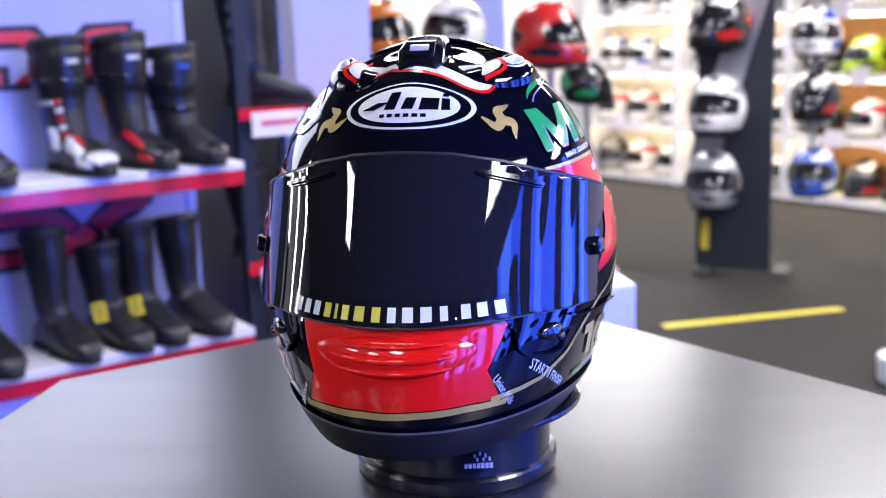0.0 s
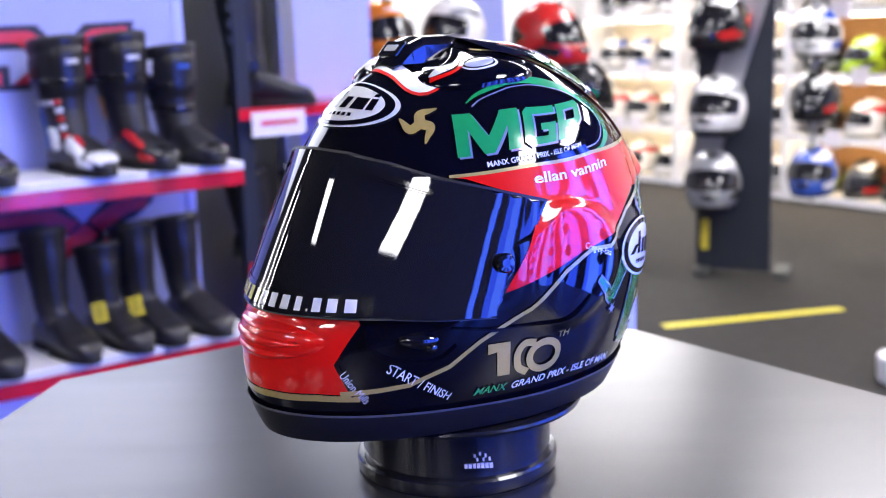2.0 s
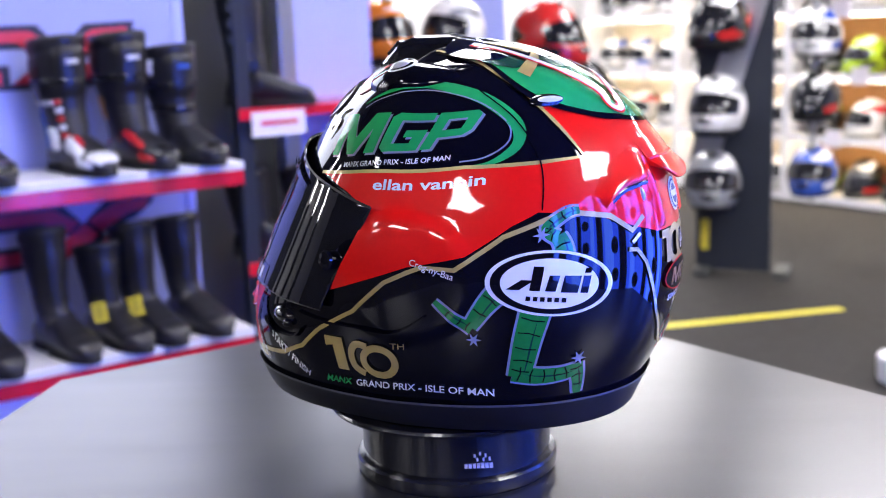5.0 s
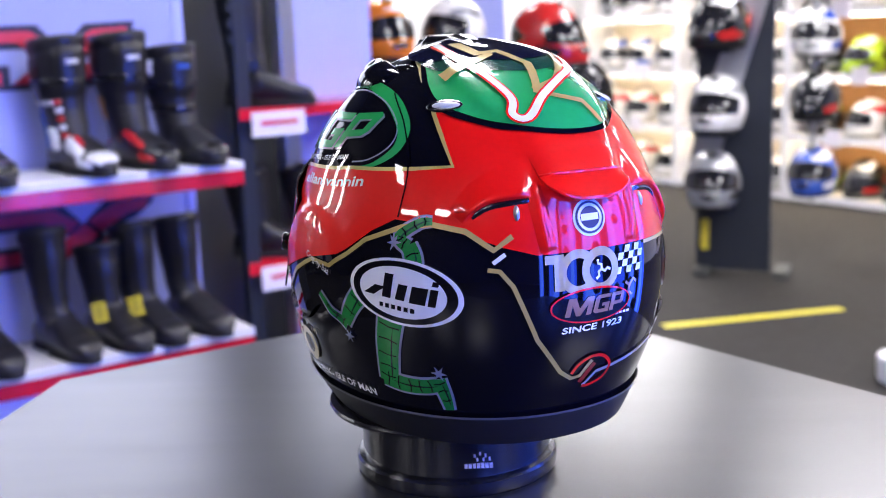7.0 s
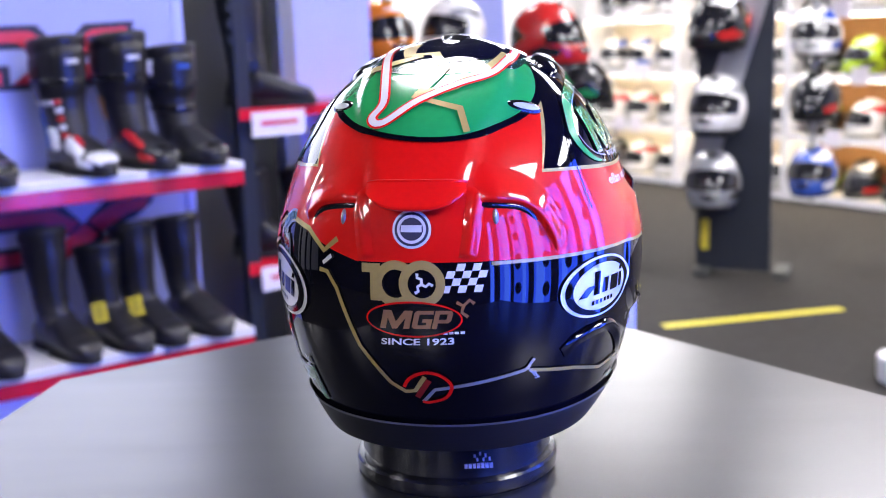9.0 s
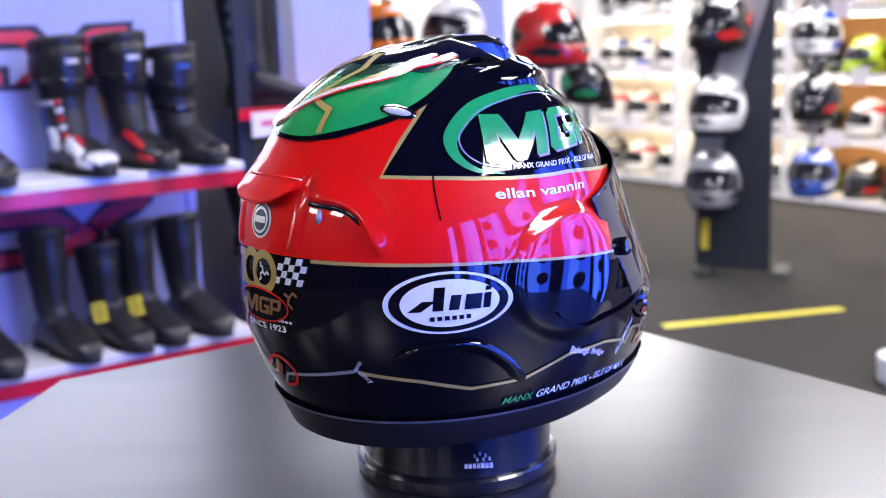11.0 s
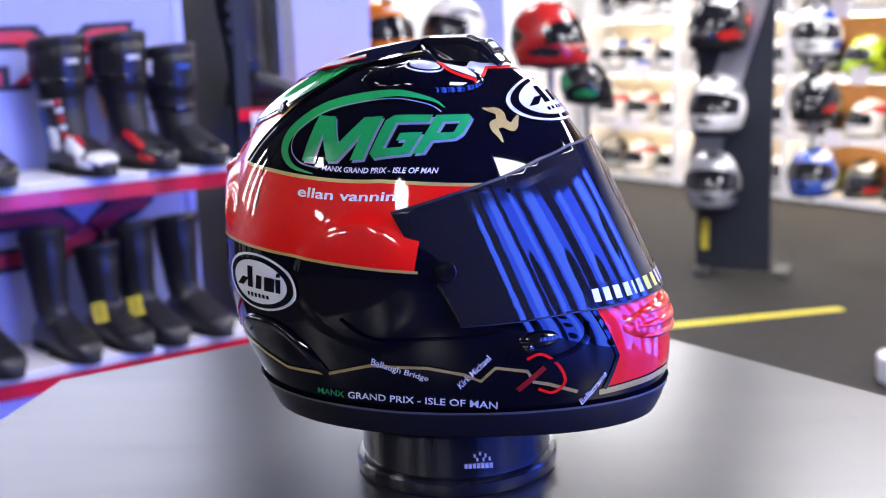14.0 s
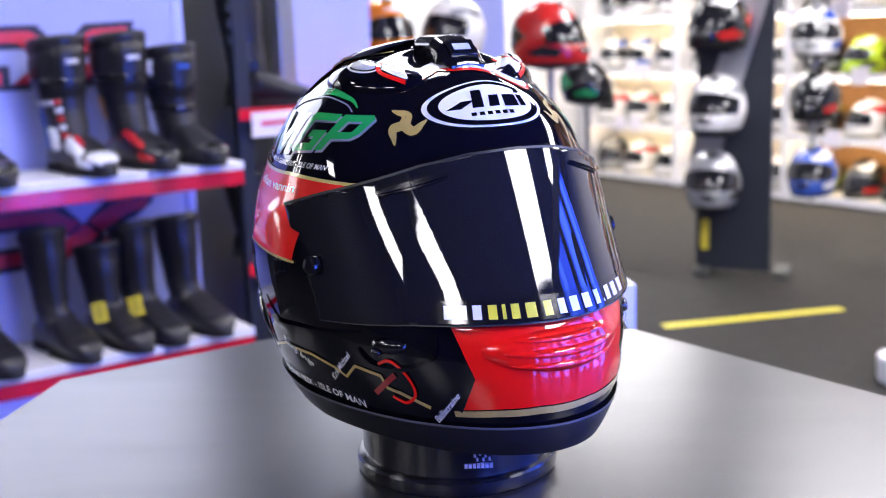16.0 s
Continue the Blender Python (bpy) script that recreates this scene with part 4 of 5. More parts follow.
stroke("track_line", [(-66.6, -22.8), (-57.4, -23.2), (-49.3, -23.2), (-37.7, -20), (-28.2, -13.8), (-12.1, -5.9), (-0.3, 3.8), (6.5, 6.8), (10.9, 8.4), (20, 7.6), (33.6, 15.6), (45.1, 18.7), (53, 19), (61.1, 17), (67.2, 12.6), (71.3, 15.3)], 1.25, GOLD, HELMET, 0.0011)
stroke("track_line", [(65.7, 8.4), (68.3, 8), (71.1, 4.6), (76.3, -7.8), (82.6, -16.5), (85.8, -18.7), (88.1, -18.4), (90.7, -14.5)], 1.0, GOLD, HELMET, 0.0011)
stroke("track_line", [(89.7, -21.5), (92.7, -18), (114, -14.9), (116, -12.4)], 0.9, SILVER, HELMET, 0.0011)
stroke("track_line", [(115, -15.2), (129.3, -18.8), (142.5, -23.4), (158.8, -24.2), (175.8, -20.3), (193.8, -20.2), (205.2, -22), (209.8, -23.8), (214, -19.6), (223, -20.4), (225, -23.4), (229, -23.8), (237.4, -25.7)], 0.95, GOLD, HELMET, 0.0011)

CHIN = [(-117, -5), (-111.6, -16.8), (-114.9, -24.5), (-107, -23), (-97, -21.7), (-84.9, -21.5), (-72.7, -22.1), (-64, -23.4), (-67.6, -15.7), (-61.1, -6.5), (-62, -5), (-92.7, -5)]
decal("chin_panel", CHIN, RED, HELMET, 0.0006, label="gloss red chin panel")
stroke("gold_line", [(-116.5, -25.8), (-107, -24), (-97, -22.7), (-84.9, -22.4), (-72.7, -23.1), (-62, -24.7)], 1.5, GOLD, HELMET, 0.0009)
stroke("dark_outline", [(-60.5, -6.5), (-66.8, -15.8), (-63.4, -23.8)], 1.0, BLACK, HELMET, 0.0010)
stroke("dark_outline", [(-118, -5.4), (-112.2, -16.8), (-115.2, -24.9)], 1.0, BLACK, HELMET, 0.0010)
CHIN_VENT = blister("chin_vent", (-90, -10.6), 21.0, 4.5, 0, 0.0046, RED, HELMET, 0.42, "moulded red chin vent")
blister("chin_vent_lip", (-90, -13.2), 13.5, 0.8, 0, 0.0028, RED, CHIN_VENT, 0.5, base=0.0026)
blister("chin_vent_lip", (-90, -10.6), 15.0, 1.0, 0, 0.0028, RED, CHIN_VENT, 0.5, base=0.0038)
blister("chin_vent_lip", (-90, -7.9), 13.0, 0.7, 0, 0.0024, RED, CHIN_VENT, 0.5, base=0.0034)


def badge(c, a, e, rot):
    """White oval with a black ring and dark plain shapes inside."""
    base = decal("badge", oval(c, a, e, rot), WHITE, HELMET, 0.0015, label="white oval badge")
    decal("badge_ring", oval(c, a, e, rot, 0.92), BLACK, base, 0.0018)
    decal("badge_field", oval(c, a, e, rot, 0.76), WHITE, base, 0.0021)
    k = math.cos(radians(c[1]))
    cr, sr = math.cos(radians(rot)), math.sin(radians(rot))

    def slab_mark(x0, x1, y0, y1, lean, material=BLACK):
        pts = []
        for x, y in ((x0, y0), (x1, y0), (x1 + lean, y1), (x0 + lean, y1)):
            x, y = x * a, y * e
            pts.append((c[0] + (x * cr - y * sr) / k, c[1] + x * sr + y * cr))
        decal("badge_mark", pts, material, base, 0.0024)
    slab_mark(-0.66, -0.46, -0.22, 0.10, 0.22)
    slab_mark(-0.30, -0.14, -0.22, 0.52, 0.04)
    slab_mark(-0.06, 0.10, -0.22, 0.26, 0.05)
    slab_mark(0.18, 0.44, -0.24, 0.26, 0.04)
    slab_mark(0.48, 0.60, -0.24, 0.26, 0.03)
    slab_mark(0.52, 0.62, 0.34, 0.48, 0.02)
    for i in range(6):
        slab_mark(-0.34 + i * 0.11, -0.27 + i * 0.11, -0.54, -0.40, 0.0)


badge((-91.4, 56.2), 19.0, 7.7, 0)
badge((44.3, 2.8), 16.2, 8.4, -6)
badge((138.3, 1.3), 15.9, 7.8, 0)

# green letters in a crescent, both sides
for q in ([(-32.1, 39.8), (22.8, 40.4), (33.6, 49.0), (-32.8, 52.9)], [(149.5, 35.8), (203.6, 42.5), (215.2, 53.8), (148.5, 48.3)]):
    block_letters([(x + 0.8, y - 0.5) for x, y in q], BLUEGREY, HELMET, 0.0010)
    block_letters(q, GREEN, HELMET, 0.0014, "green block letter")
crescent = lambda s: 0.35 + 3.3 * math.sin(math.pi * min(1, s)) ** 1.5
for pts in ([(-25.4, 56), (-16.6, 58.6), (9.9, 60), (31, 54), (41.6, 45), (41.3, 38.5), (33.1, 34.9), (24, 34.6)], [(202.4, 55.2), (194.9, 57.5), (172.6, 57.7), (149.9, 51.7), (139.7, 43.2), (139.7, 37.5), (145.8, 33.9), (155, 33.3)]):
    stroke("crescent", pts, crescent, GREEN, HELMET, 0.0008, True, label="green crescent")
    cx, cy = (6, 46) if pts[0][0] < 90 else (177, 45)
    stroke("crescent_line", [(cx + (x - cx) * 0.93, cy + (y - cy) * 0.86) for x, y in pts], 0.4, BLUEGREY, HELMET, 0.0008, True)
lettering("lettering", "MANX GRAND PRIX - ISLE OF MAN", [(-21.9, 36.2), (19.8, 37), (20.2, 38.3), (-22.1, 37.8)], WHITE, HELMET, bold=0.02)
lettering("lettering", "MANX GRAND PRIX - ISLE OF MAN", [(158.3, 34.6), (198.5, 36), (199.2, 37.6), (158.2, 36)], WHITE, HELMET, bold=0.02)
lettering("lettering", "ellan vannin", [(-6.5, 29.8), (30, 29.4), (30.6, 32.2), (-6.3, 32.8)], WHITE, HELMET, bold=0.02)
lettering("lettering", "ellan vannin", [(151.2, 26.7), (185.4, 28.2), (185.8, 30.8), (150.9, 29.4)], WHITE, HELMET, bold=0.02)
lettering("lettering", "MANX", [(-30.4, -30.8), (-18.7, -31.3), (-18.4, -29), (-29.5, -28.6)], GREEN, HELMET, bold=0.015, shear=0.2)
lettering("lettering", "GRAND PRIX - ISLE OF MAN", [(-16.9, -31.4), (32, -30.1), (31.2, -27.7), (-16.7, -29)], WHITE, HELMET, bold=0.015, shear=0.2)
lettering("lettering", "MANX", [(152.1, -30.9), (163.3, -31.9), (163.5, -29.7), (152.6, -28.9)], GREEN, HELMET, bold=0.015, shear=0.2)
lettering("lettering", "GRAND PRIX - ISLE OF MAN", [(164.6, -32), (216, -32.6), (215.2, -30.1), (164.8, -29.6)], WHITE, HELMET, bold=0.015, shear=0.2)
decal("numeral_one", [(-26.0, -15.3), (-18.7, -15.5), (-18.2, -26.2), (-22.6, -26.0), (-23.0, -18.2), (-26.1, -18.6)], GOLD, HELMET, 0.0012, label="gold painted numeral")
stroke("numeral_ring", [(-9.4, -17.4), (-13.4, -17.0), (-15.8, -20.0), (-15.2, -24.4), (-11.6, -26.6)], 2.3, GOLD, HELMET, 0.0012, True)
stroke("numeral_ring", oval((-5.6, -22.0), 5.3, 4.4, 0, n=32), 2.3, GOLD, HELMET, 0.0014, closed=True)
lettering("lettering", "TH", [(-0.9, -17.4), (3.8, -17.2), (4, -15.1), (-0.7, -15.3)], GOLD, HELMET)
lettering("lettering", "START / FINISH", [(-55, -18.8), (-38.8, -30), (-37.2, -28.2), (-53.3, -16.4)], WHITE, HELMET, bold=0.01)
lettering("lettering", "Union Mills", [(-66.4, -18.3), (-61.1, -26.2), (-59.3, -25.3), (-64.6, -17.2)], WHITE, HELMET)
lettering("lettering", "Creg-ny-Baa", [(7.2, 8.6), (19.4, 4.2), (20.1, 6.6), (8, 10.8)], WHITE, HELMET)
lettering("lettering", "Ballaugh Bridge", [(175.6, -20.6), (193.5, -24.9), (194.4, -22.8), (176.6, -17.8)], WHITE, HELMET, bold=0.01)
lettering("lettering", "Kirk Michael", [(203.9, -26.6), (212.8, -17), (211.5, -15.7), (202.7, -24.9)], WHITE, HELMET, bold=0.01)
lettering("lettering", "Ballacraine", [(239.5, -29.4), (244.8, -21.3), (244, -20), (238.2, -28)], WHITE, HELMET, bold=0.01)
lettering("lettering", "Sulby", [(113.6, -14.6), (117.2, -18.6), (118.4, -17.6), (114.8, -13.8)], WHITE, HELMET)
stroke("printed_bar", [(66.9, 9.8), (69.6, 11.6)], 0.9, WHITE, HELMET, 0.0012)
lettering("lettering", "SINCE 1923", [(81.7, -6.9), (97.6, -6.6), (97.7, -5), (81.9, -5.4)], WHITE, HELMET, bold=0.025)

# the jubilee mark on the back
decal("numeral_one", [(78.0, 10.6), (82.3, 10.6), (82.3, 2.8), (80.0, 2.8), (80.0, 8.7), (78.0, 8.7)], GOLD, HELMET, 0.0012, label="gold painted numeral")
for cx in (85.7, 91.3):
    stroke("numeral_ring", oval((cx, 6.5), 3.9, 3.9, 0, n=32), 1.9, GOLD, HELMET, 0.0013, closed=True)
decal("mark_disc", oval((91.3, 6.5), 2.9, 2.9, 0), BLACK, HELMET, 0.0016)
for w in (90, 210, 330):
    x, y = math.cos(radians(w)), math.sin(radians(w))
    stroke("white_leg", [(91.3, 6.5), (91.3 + 1.0 * x, 6.5 + 1.0 * y), (91.3 + 1.3 * x - 0.9 * y, 6.5 + 1.3 * y + 0.9 * x), (91.3 + 2.2 * x - 0.9 * y, 6.5 + 2.2 * y + 0.9 * x)], 0.6, WHITE, HELMET, 0.0019)
for i in range(5):
    for j in range(4):
        if (i + j) % 2 == 0:
            x, y = 95.2 + i * 1.7, 4.6 + j * 1.5
            s = 0.5 * j
            decal("chequer", [(x + s, y), (x + 1.7 + s, y), (x + 2.2 + s, y + 1.5), (x + 0.5 + s, y + 1.5)], WHITE, HELMET, 0.0010)
decal("bronze_oval", oval((89.2, -1), 10.4, 3.9, 0), RED, HELMET, 0.0017)
decal("bronze_oval_inner", oval((89.2, -1), 10.0, 3.5, 0), BLACK, HELMET, 0.0020)
block_letters([(82, -3), (96.8, -2.8), (97.8, 1), (83, 1)], BROWN, HELMET, 0.0024)
for i in range(14):
    stroke("printed_bar", [(83.4 + i * 1.2, -4.0), (84.3 + i * 1.2, -4.0)], 0.55, WHITE, HELMET, 0.0012)
stroke("bronze_leg", [(98.4, 2.6), (99.8, 1.8), (101.1, 3), (102.1, 2.2)], 0.7, BROWN, HELMET, 0.0012)
stroke("bronze_leg", [(99.8, 1.8), (99.4, 0.4), (100.7, -0.6)], 0.7, BROWN, HELMET, 0.0012)
stroke("red_arrow_ring", [(85.6, -17.4), (87.2, -15), (90.7, -13.4), (94.3, -14.2), (96.6, -17), (95.1, -20.2), (91.3, -21.6), (89.5, -21.4)], 0.8, RED, HELMET, 0.0014, True)
stroke("red_bar", [(88.4, -20.2), (91.6, -15.4)], 1.3, DULLRED, HELMET, 0.0013)
stroke("red_arrow_ring", [(222.6, -17), (226.4, -15.5), (231, -18.3), (233.4, -22.8), (230.6, -26), (226.4, -25.3)], 0.8, RED, HELMET, 0.0014, True)
stroke("red_bar", [(220.6, -26), (227.6, -19.1)], 1.5, DULLRED, HELMET, 0.0013)
STICKER = decal("round_sticker", oval((89.3, 17.6), 4.0, 3.9, 0), WHITE, HELMET, 0.0014, label="round white and blue sticker")
decal("sticker_field", oval((89.3, 17.6), 3.5, 3.4, 0), LOGONAVY, STICKER, 0.0017)
stroke("sticker_ring", oval((89.3, 17.6), 2.7, 2.6, 0, n=24), 0.6, WHITE, STICKER, 0.0020, closed=True)
decal("sticker_bar", [(87, 17), (91.5, 17), (91.5, 18.4), (87, 18.4)], WHITE, STICKER, 0.0020)


# three-legged gold marks
def triskele(c, s, flip, material, name):
    k = math.cos(radians(c[1]))
    for w in (95, 215, 335):
        def at(r, q):
            a = radians(w + q)
            return (c[0] + flip * s * r * math.cos(a) / k, c[1] + s * r * math.sin(a))
        stroke(name, [c, at(0.32, 6), at(0.58, 4), at(0.74, -16), at(0.92, -36), at(1.30, -50)], lambda f: s * (0.64 - 0.22 * f - 0.36 * f ** 4), material, HELMET, 0.0013, True)


triskele((-46.7, 51), 5.0, 1, GOLD, "gold_leg")
triskele((-132.5, 51.1), 5.0, -1, GOLD, "gold_leg")

# the green armoured legs round the side badge
LEGS = (
    ([(46.5, 6), (48.4, 10.5), (47.2, 14.5)], 5.4, 3.6),
    ([(47.0, 14.0), (44.6, 16.4), (50.0, 19.4), (53.4, 19.6)], 3.4, 1.6),
    ([(34.0, 3.5), (28.5, -2.0), (24.0, -8.6)], 6.4, 3.8),
    ([(24.6, -9.2), (20.0, -6.2), (14.4, -1.0)], 3.6, 1.4),
    ([(41.0, -4.5), (39.4, -12.0), (38.4, -19.6), (37.8, -23.6)], 7.6, 5.4),
    ([(36.2, -22.2), (42.5, -23.0), (49.0, -22.4), (53.4, -21.0)], 5.4, 3.6),
    ([(53.0, -19.4), (54.6, -23.6), (55.8, -28.4)], 4.2, 2.0),
)
for pts, w0, w1 in LEGS:
    stroke("leg_outline", pts, lambda f: w0 + (w1 - w0) * f + 1.3, BLUEGREY, HELMET, 0.0009, True)
    stroke("green_leg", pts, lambda f: w0 + (w1 - w0) * f, LEGGREEN, HELMET, 0.0012, True, label="green armoured leg figure")
    line = smooth_line(pts, False)
    for i in range(2, len(line) - 2, 3):
        (xa, ya), (xb, yb) = line[i - 1], line[i + 1]
        d = math.hypot(xb - xa, yb - ya)
        nx, ny = -(yb - ya) / d, (xb - xa) / d
        h = 0.42 * (w0 + (w1 - w0) * i / len(line))
        x, y = line[i]
        lean = 0.35 * (-1) ** i
        stroke("dark_outline", [(x - nx * h, y - ny * h), (x + (xb - xa) / d * lean, y + (yb - ya) / d * lean), (x + nx * h, y + ny * h)], 0.34, BLACK, HELMET, 0.0014)
    off = [(p[0] + 0.16 * w0, p[1]) for p in line]
    stroke("dark_fold", off[2:-2], lambda f: 0.5 * math.sin(math.pi * f), DEEPGREEN, HELMET, 0.0013)
for c in ((25, -12.5), (53.5, -17.6), (43.1, 15)):
    decal("spur_star", [(c[0] + (2.2 if i % 2 == 0 else 0.8) * math.cos(i * math.pi / 6), c[1] + (2.2 if i % 2 == 0 else 0.8) * math.sin(i * math.pi / 6)) for i in range(12)], BLUEGREY, HELMET, 0.0016)

# ---- fittings ----
# plain pale and yellow bars on the strip along the visor's foot
decal("visor_strip", [(-121, -4.0), (-105, -3.8), (-90, -3.8), (-75, -3.8), (-57.5, -4.0), (-57, 1.2), (-75, 1.5), (-90, 1.5), (-105, 1.5), (-121, 1.2)], STRIP, VISOR, lambda x, y: visor_lift(x, y) + 0.0004, label="black strip with printed bars along the visor's lower edge")
spots = [(0, 1, WHITE), (1, 1, WHITE), (2, 1, WHITE), (3.05, 1, YELLOW), (4.0, .5, YELLOW), (4.6, .95, YELLOW), (5.6, 1.2, YELLOW), (6.9, 1.0, YELLOW), (8.0, .95, WHITE), (9.0, 1.15, WHITE), (10.2, 1.2, WHITE), (11.5, 0.9, WHITE), (12.5, .35, WHITE), (12.95, 1.1, WHITE), (14.1, 1.25, WHITE), (15.45, 1.4, WHITE)]
for x, w, m in spots:
    x0 = -118.5 + x * 3.48
    x1 = x0 + (w - 0.16) * 3.48 * 0.72
    top = 0.2 if w > 0.4 else -2.4
    decal("printed_bar", [(x0, -3.0), (x1, -3.0), (x1, top), (x0, top)], m, VISOR, lambda x, y: visor_lift(x, y) + 0.0007)
for az in (-20.8, -159.3):
    c = on_shell(az, 8.6, 0.0012)
    n = c.normalized()
    bm = lathe([(0.0066, 0.0), (0.0068, 0.0036), (0.0058, 0.0052), (0.003, 0.0057)], 32)
    q = n.to_track_quat("Z", "Y").to_matrix().to_4x4()
    bmesh.ops.transform(bm, matrix=Matrix.Translation(c) @ q, verts=bm.verts)
    part("visor_knob", bm, VENT, VISOR, "round black visor pivot")
for pts in ([(-65.1, 34.9), (-52.3, 32.4), (-41.1, 29.4)], [(-138.5, 30), (-127, 32.5), (-115.4, 34.7)]):
    for lift, w in ((0.0016, 2.3), (0.0034, 1.4)):
        stroke("visor_ridge", pts, lambda s: w * (0.35 + 0.65 * math.sin(math.pi * (0.12 + 0.76 * s))), VENT, VISOR, lambda x, y, lift=lift: visor_lift(x, y) + lift, True, label="clear moulded ridge on the visor")
stroke("visor_edge_seal", [(x, y) for x, y in VISOR_EDGE[:6]] + [], 0.7, RUBBER, VISOR, lambda x, y: visor_lift(x, y) + 0.0004)
stroke("visor_edge_seal", [(-180 - x, y) for x, y in VISOR_EDGE[:6]], 0.7, RUBBER, VISOR, lambda x, y: visor_lift(x, y) + 0.0004)
stroke("visor_seal_lower", VISOR_EDGE[9:18], 0.8, RUBBER, VISOR, lambda x, y: visor_lift(x, y) - 0.0006)
for sgn in (0, 1):
    m = (lambda x: -180 - x) if sgn else (lambda x: x)
    latch = blister("visor_latch", (m(-46), -11.6), 5.4, 2.3, -6 if not sgn else 6, 0.0050, VENT, HELMET, 0.5, "black visor latch")
    blister("visor_latch_button", (m(-42.5), -13.4), 1.5, 1.3, 0, 0.0030, VENT, latch, 0.5, base=0.0034)
    for k, lift in ((1.5, 0.0012), (1.1, 0.0024), (0.6, 0.0032)):
        stroke("latch_rim", [(m(x), y) for x, y in ((-59.4, -7.6), (-58.8, -12.0), (-54.7, -15.4), (-48.1, -17.3), (-40.3, -17.2), (-35.5, -14.0))], lambda f: k * (0.3 + 0.7 * math.sin(math.pi * (0.08 + 0.84 * f))), BLACK, HELMET, lift, True)
        stroke("shell_crease", [(m(x), y) for x, y in ((-36.7, -9.1), (-28.3, -10.6), (-13.4, -11.6), (1.9, -11.2), (11.5, -5.6))], lambda f: k * (0.3 + 0.7 * math.sin(math.pi * (0.08 + 0.84 * f))), BLACK, HELMET, lift * 0.8, True)
    # crown side vents, their front edge painted white and red
    rot = -12 if not sgn else 12
    vc = (m(-14), 65.8)
    vent = blister("side_vent", vc, 17.0, 5.8, rot, 0.0078, BLACK, HELMET, 0.7, "gloss black crown vent", flat=0.2, rings=14)

    def on_vent(az, el):
        dx, dy = (az - vc[0]) * math.cos(radians(vc[1])), el - vc[1]
        cr, sr = math.cos(radians(rot)), math.sin(radians(rot))
        k = math.hypot((dx * cr + dy * sr) / 17.0, (dy * cr - dx * sr) / 5.8)
        return 0.0008 + (0.0078 * (1 - max(0.0, (k - 0.2) / 0.8) ** 2) ** 0.7 if k < 1 else 0.0)

    decal("vent_flash", [(m(x), y) for x, y in ((-52, 74.0), (-40, 74.5), (-24, 72.6), (-21.5, 70.6), (-24, 68.2), (-30, 66.4), (-44, 66.0), (-40, 69.0), (-48, 70.0))], WHITE, vent, on_vent, True, "white painted vent edge")
    stroke("vent_red_edge", [(m(x), y) for x, y in ((-20.6, 73.6), (-20.0, 70.3), (-23.5, 66.8), (-29.5, 65.2), (-43.4, 65.0))], 1.1, RED, vent, lambda x, y: on_vent(x, y) + 0.0003, True)
    blister("mouth_rim", (m(-11.5), 66.6), 5.4, 3.1, rot, 0.0026, WHITE, vent, 0.5, "white rim of the vent's mouth", base=0.0065)
    blister("vent_mouth", (m(-11.5), 66.6), 4.7, 2.6, rot, 0.0026, VENT, vent, 0.5, base=0.0071)
    blister("vent_slider", (m(-11.8), 66.4), 4.0, 2.0, rot, 0.0024, SLIDER, vent, 0.5, "pale grey vent slider", base=0.0078)
    blister("rear_vent_slot", (m(22), 66.5), 5.5, 1.3, rot, 0.002, VENT, HELMET, 0.5)
for az, el in ((56, 47.8), (121.6, 46.5)):
    hole = blister("exhaust_hole", (az, el), 4.4, 1.9, -8, 0.0026, VENT, HELMET, 0.5, "oval black exhaust outlet", base=0.0020)
    blister("exhaust_insert", (az + 0.4, el - 0.5), 3.2, 1.0, -8, 0.001, SLIDER, hole, 0.5, base=0.0042)


def raised_strip(name, path, profile, material, label="", sign=1, parent=None, ends=0.12, narrow=0.0):
    """A moulded edge along a path in degrees; the profile gives (degrees to the side, lift)."""
    pts = smooth_line(path, False, 8)
    n = len(pts)
    bm = bmesh.new()
    rows = []
    for i, (x, y) in enumerate(pts):
        a, b = pts[max(0, i - 1)], pts[min(n - 1, i + 1)]
        c = math.cos(radians(y))
        d = Vector(((b[0] - a[0]) * c, b[1] - a[1])).normalized()
        f = i / (n - 1)
        t = min(1.0, f / ends, (1 - f) / ends)
        t = t * t * (3 - 2 * t)
        o_scale = 1.0 - narrow * f
        rows.append([bm.verts.new(on_shell(x - sign * d.y * o * o_scale / c, y + sign * d.x * o * o_scale, 0.0010 + h * t)) for o, h in profile])
    for p, q in zip(rows, rows[1:]):
        for k in range(len(profile) - 1):
            bm.faces.new((p[k], p[k + 1], q[k + 1], q[k]))
    return orient(bm, name, material, parent or HELMET, label)


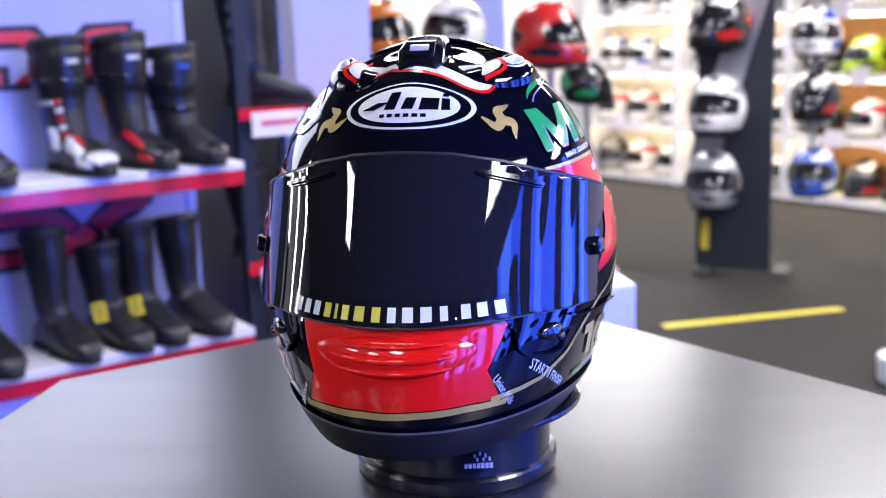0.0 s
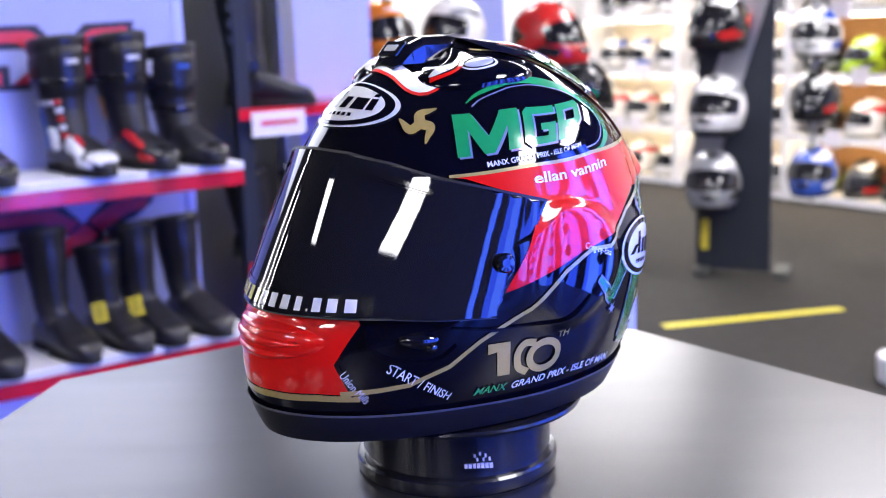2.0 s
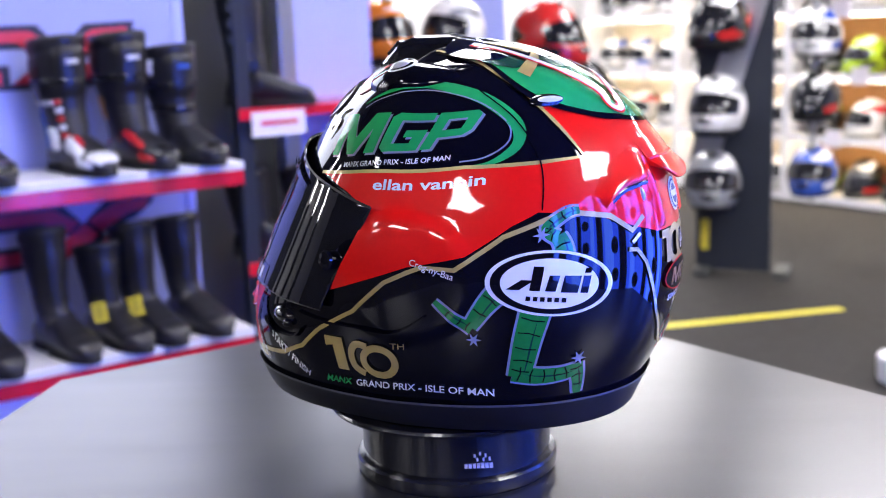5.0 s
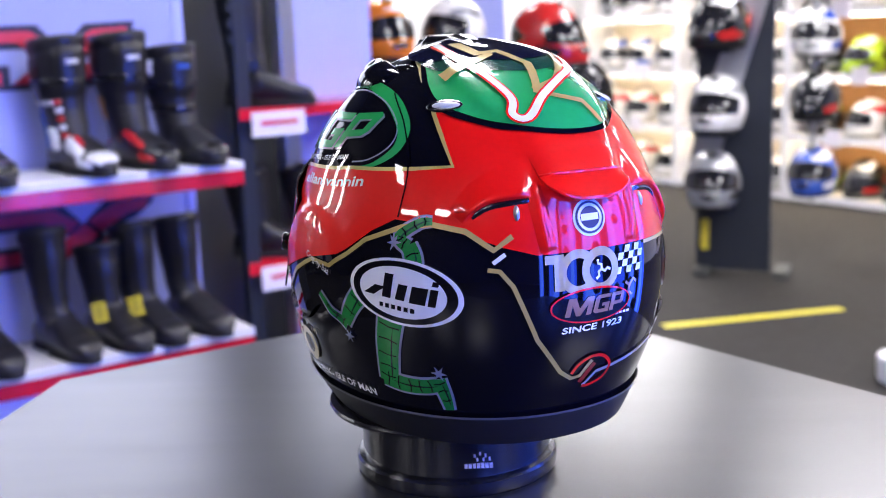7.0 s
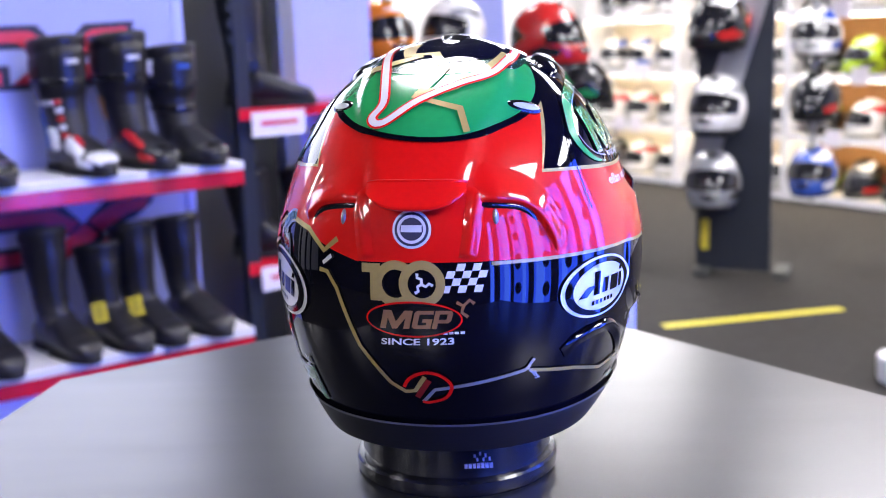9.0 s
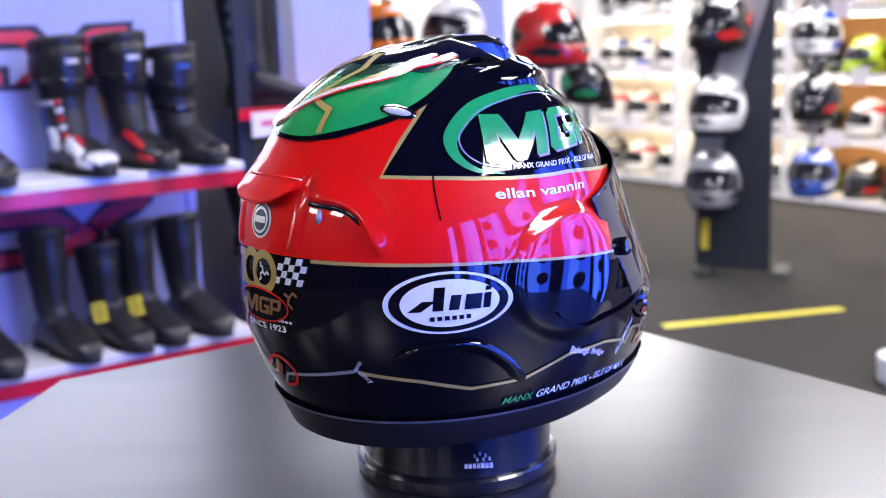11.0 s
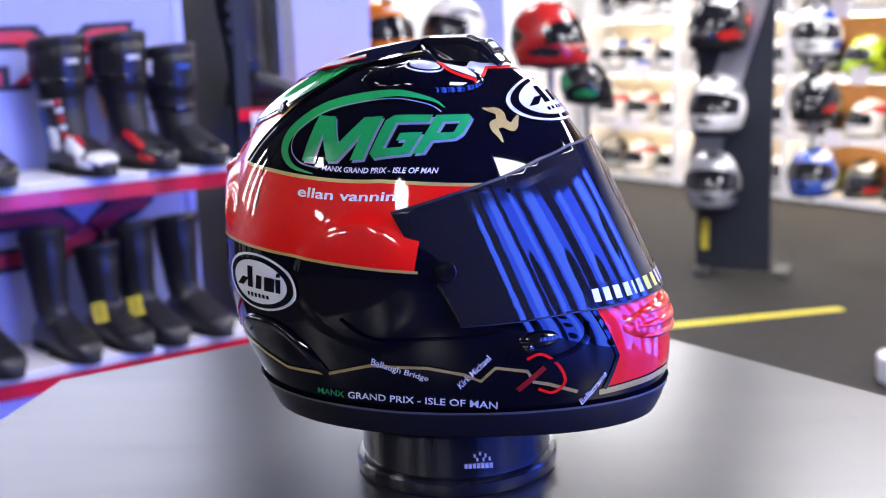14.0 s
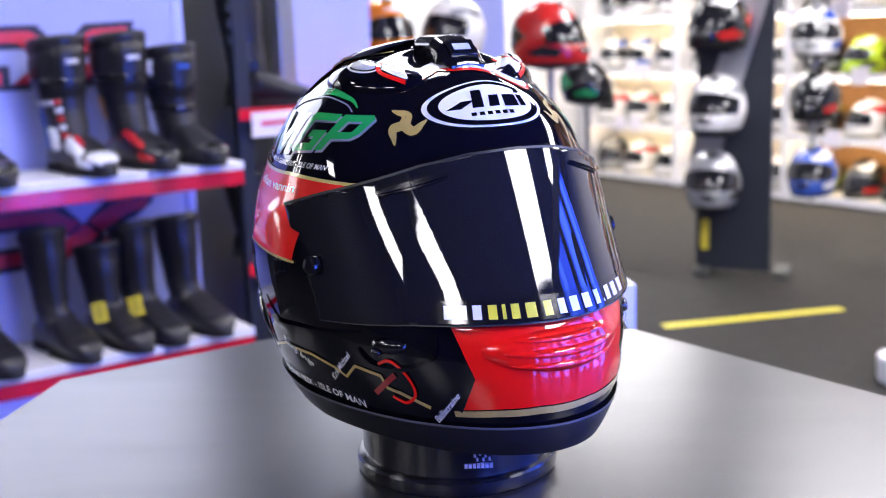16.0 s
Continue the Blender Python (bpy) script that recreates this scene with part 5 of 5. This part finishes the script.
def rear_spoiler():
    """A wing that leaves the shell along a crest; its flat face hangs down behind to a rounded lower edge."""
    section = ((34.0, 0.0), (31.0, 0.0006), (28.6, 0.0016), (27.3, 0.0024), (27.0, 0.0038), (26.6, 0.0046), (25.0, 0.0068), (23.0, 0.0096), (21.2, 0.0122), (20.7, 0.0120), (20.6, 0.0104), (22.4, 0.0056), (24.4, 0.0))
    bm = bmesh.new()
    n = 28
    rows = []
    for i in range(n + 1):
        u = 2 * i / n - 1
        edge = abs(u) ** 3.2
        row = []
        for el, h in section:
            hang = max(0.0, 26.9 - el)
            half = 11.6 - 0.16 * hang if el < 27 else 11.6 + 0.3 * (el - 27)
            e = el + (hang * 0.55 * edge)
            row.append(bm.verts.new(on_shell(90.0 + u * half, e, 0.0006 + h * (1 - 0.30 * abs(u) ** 8) - 0.0036 * (0.3 if el < 27 else 0.0))))
        rows.append(row)
    for p, q in zip(rows, rows[1:]):
        for k in range(len(section) - 1):
            bm.faces.new((p[k], p[k + 1], q[k + 1], q[k]))
    for row in (rows[0], rows[-1]):
        bm.faces.new(row)
    ob = part("rear_spoiler", bm, RED, HELMET, "red moulded rear spoiler", smooth=True)
    ob.data.set_sharp_from_angle(angle=radians(24))


rear_spoiler()
LIP = [(102.6, 23.4), (107.5, 23.2), (113.4, 22.6), (117.6, 20.2), (120.6, 15.6), (122.3, 11.6)]
HOOD_SIDE = ((-1.4, 0.0), (-0.7, 0.0006), (-0.4, 0.0028), (0.0, 0.0044), (0.8, 0.0046), (2.4, 0.0036), (4.6, 0.0018), (7.0, 0.0005), (9.0, 0.0))
for sgn in (1, -1):
    lip = [(90 + sgn * (x - 90), y) for x, y in (LIP if sgn > 0 else LIP[:3] + [(117.4, 20.8), (119.6, 18.8)])]
    hood = raised_strip("exhaust_hood", lip, HOOD_SIDE, RED, "red rear exhaust hood, the shade in its mouth a black strip", sgn, None, 0.22, 0.62)
    # a black strip stands in for the shaded gap below the lip
    raised_strip("exhaust_mouth", [(x, y - 0.9) for x, y in lip[:4]], ((-0.6, 0.0), (-0.3, 0.0013), (0.5, 0.0016), (0.7, 0.0)), VENT, "", sgn, hood, 0.3)
    raised_strip("shell_ridge", [(90 + sgn * x, y) for x, y in ((13.2, 26.0), (12.2, 20.5), (11.4, 15.5), (10.6, 11.5))], ((-1.6, 0.0), (-0.5, 0.0016), (0.3, 0.0024), (1.2, 0.0014), (2.2, 0.0)), RED, "", sgn)
for az in (72.6, 107.4):
    blister("exhaust_insert", (az, 20.0), 0.8, 1.9, 0, 0.003, STEEL, HELMET, 0.6, "pale metal outlet insert")
# creases low on the shell's flanks
FLANK = [(124, -12.8), (128.5, -10.2), (135.4, -9.4), (144.5, -10.5), (153, -16.8), (159.9, -25.4)]
raised_strip("flank_crease", FLANK, ((-2.6, 0.0), (-0.9, 0.0020), (0.0, 0.0030), (0.5, 0.0020), (1.0, 0.0)), BLACK, "gloss black moulded flank", 1, None, 0.25)
for m in (lambda x: x, lambda x: 180 - x):
    stroke("shell_seam", [(m(33), 55), (m(42), 45), (m(46), 33), (m(44), 21)], 0.35, BLACK, HELMET, 0.0016, True)


def crown_vent():
    prof = [(-0.051, 0.1515), (-0.046, 0.1567), (-0.036, 0.1662), (-0.024, 0.1704), (0.004, 0.1706), (0.022, 0.1672), (0.034, 0.1615)]
    rings = []
    for i, (y, z) in enumerate(prof):
        w = (0.0115, 0.0138, 0.0148, 0.0142, 0.0125, 0.009, 0.005)[i]
        zb = 0.150
        rings.append([(-w * 1.25, y, zb), (-w * 1.15, y, z - 0.006), (-w * 0.8, y, z - 0.001), (0, y, z), (w * 0.8, y, z - 0.001), (w * 1.15, y, z - 0.006), (w * 1.25, y, zb)])
    bm = loft(rings)
    bmesh.ops.bevel(bm, geom=list(bm.edges), offset=0.0008, segments=1, affect="EDGES")
    v = part("crown_vent", bm, VENT, HELMET, "gloss black central crown vent", smooth=False)
    for name, hx, hy, hz, r, lift, mt, label in (("mouth_rim", 0.0112, 0.0070, 0.0012, 0.0010, 0.0, VENT, ""), ("vent_mouth", 0.0070, 0.0030, 0.0010, 0.0008, 0.0006, SLIDER, "pale grey vent slider")):
        bm = boxed(-hx, hx, -hy, hy, -hz, hz, r)
        bmesh.ops.transform(bm, matrix=pose(0, -0.0412 - lift * 0.7, 0.1616 + lift * 0.7, 45, 0, 0), verts=bm.verts)
        part(name, bm, mt, v, label)


crown_vent()
for ob in HELMET.children:
    hp(ob)


def motions():
    rows, plate = [], []
    for k in range(33):
        t = k * 0.5
        turn = -19.967 * t
        rows.append((t, pose(0, 0, 1.07, 0, 0, turn - 11.0)))
        plate.append((t, pose(0, 0, 0.9545, 0, 0, turn)))
    walk(HELMET, rows)
    walk(PLATE, plate)


motions()
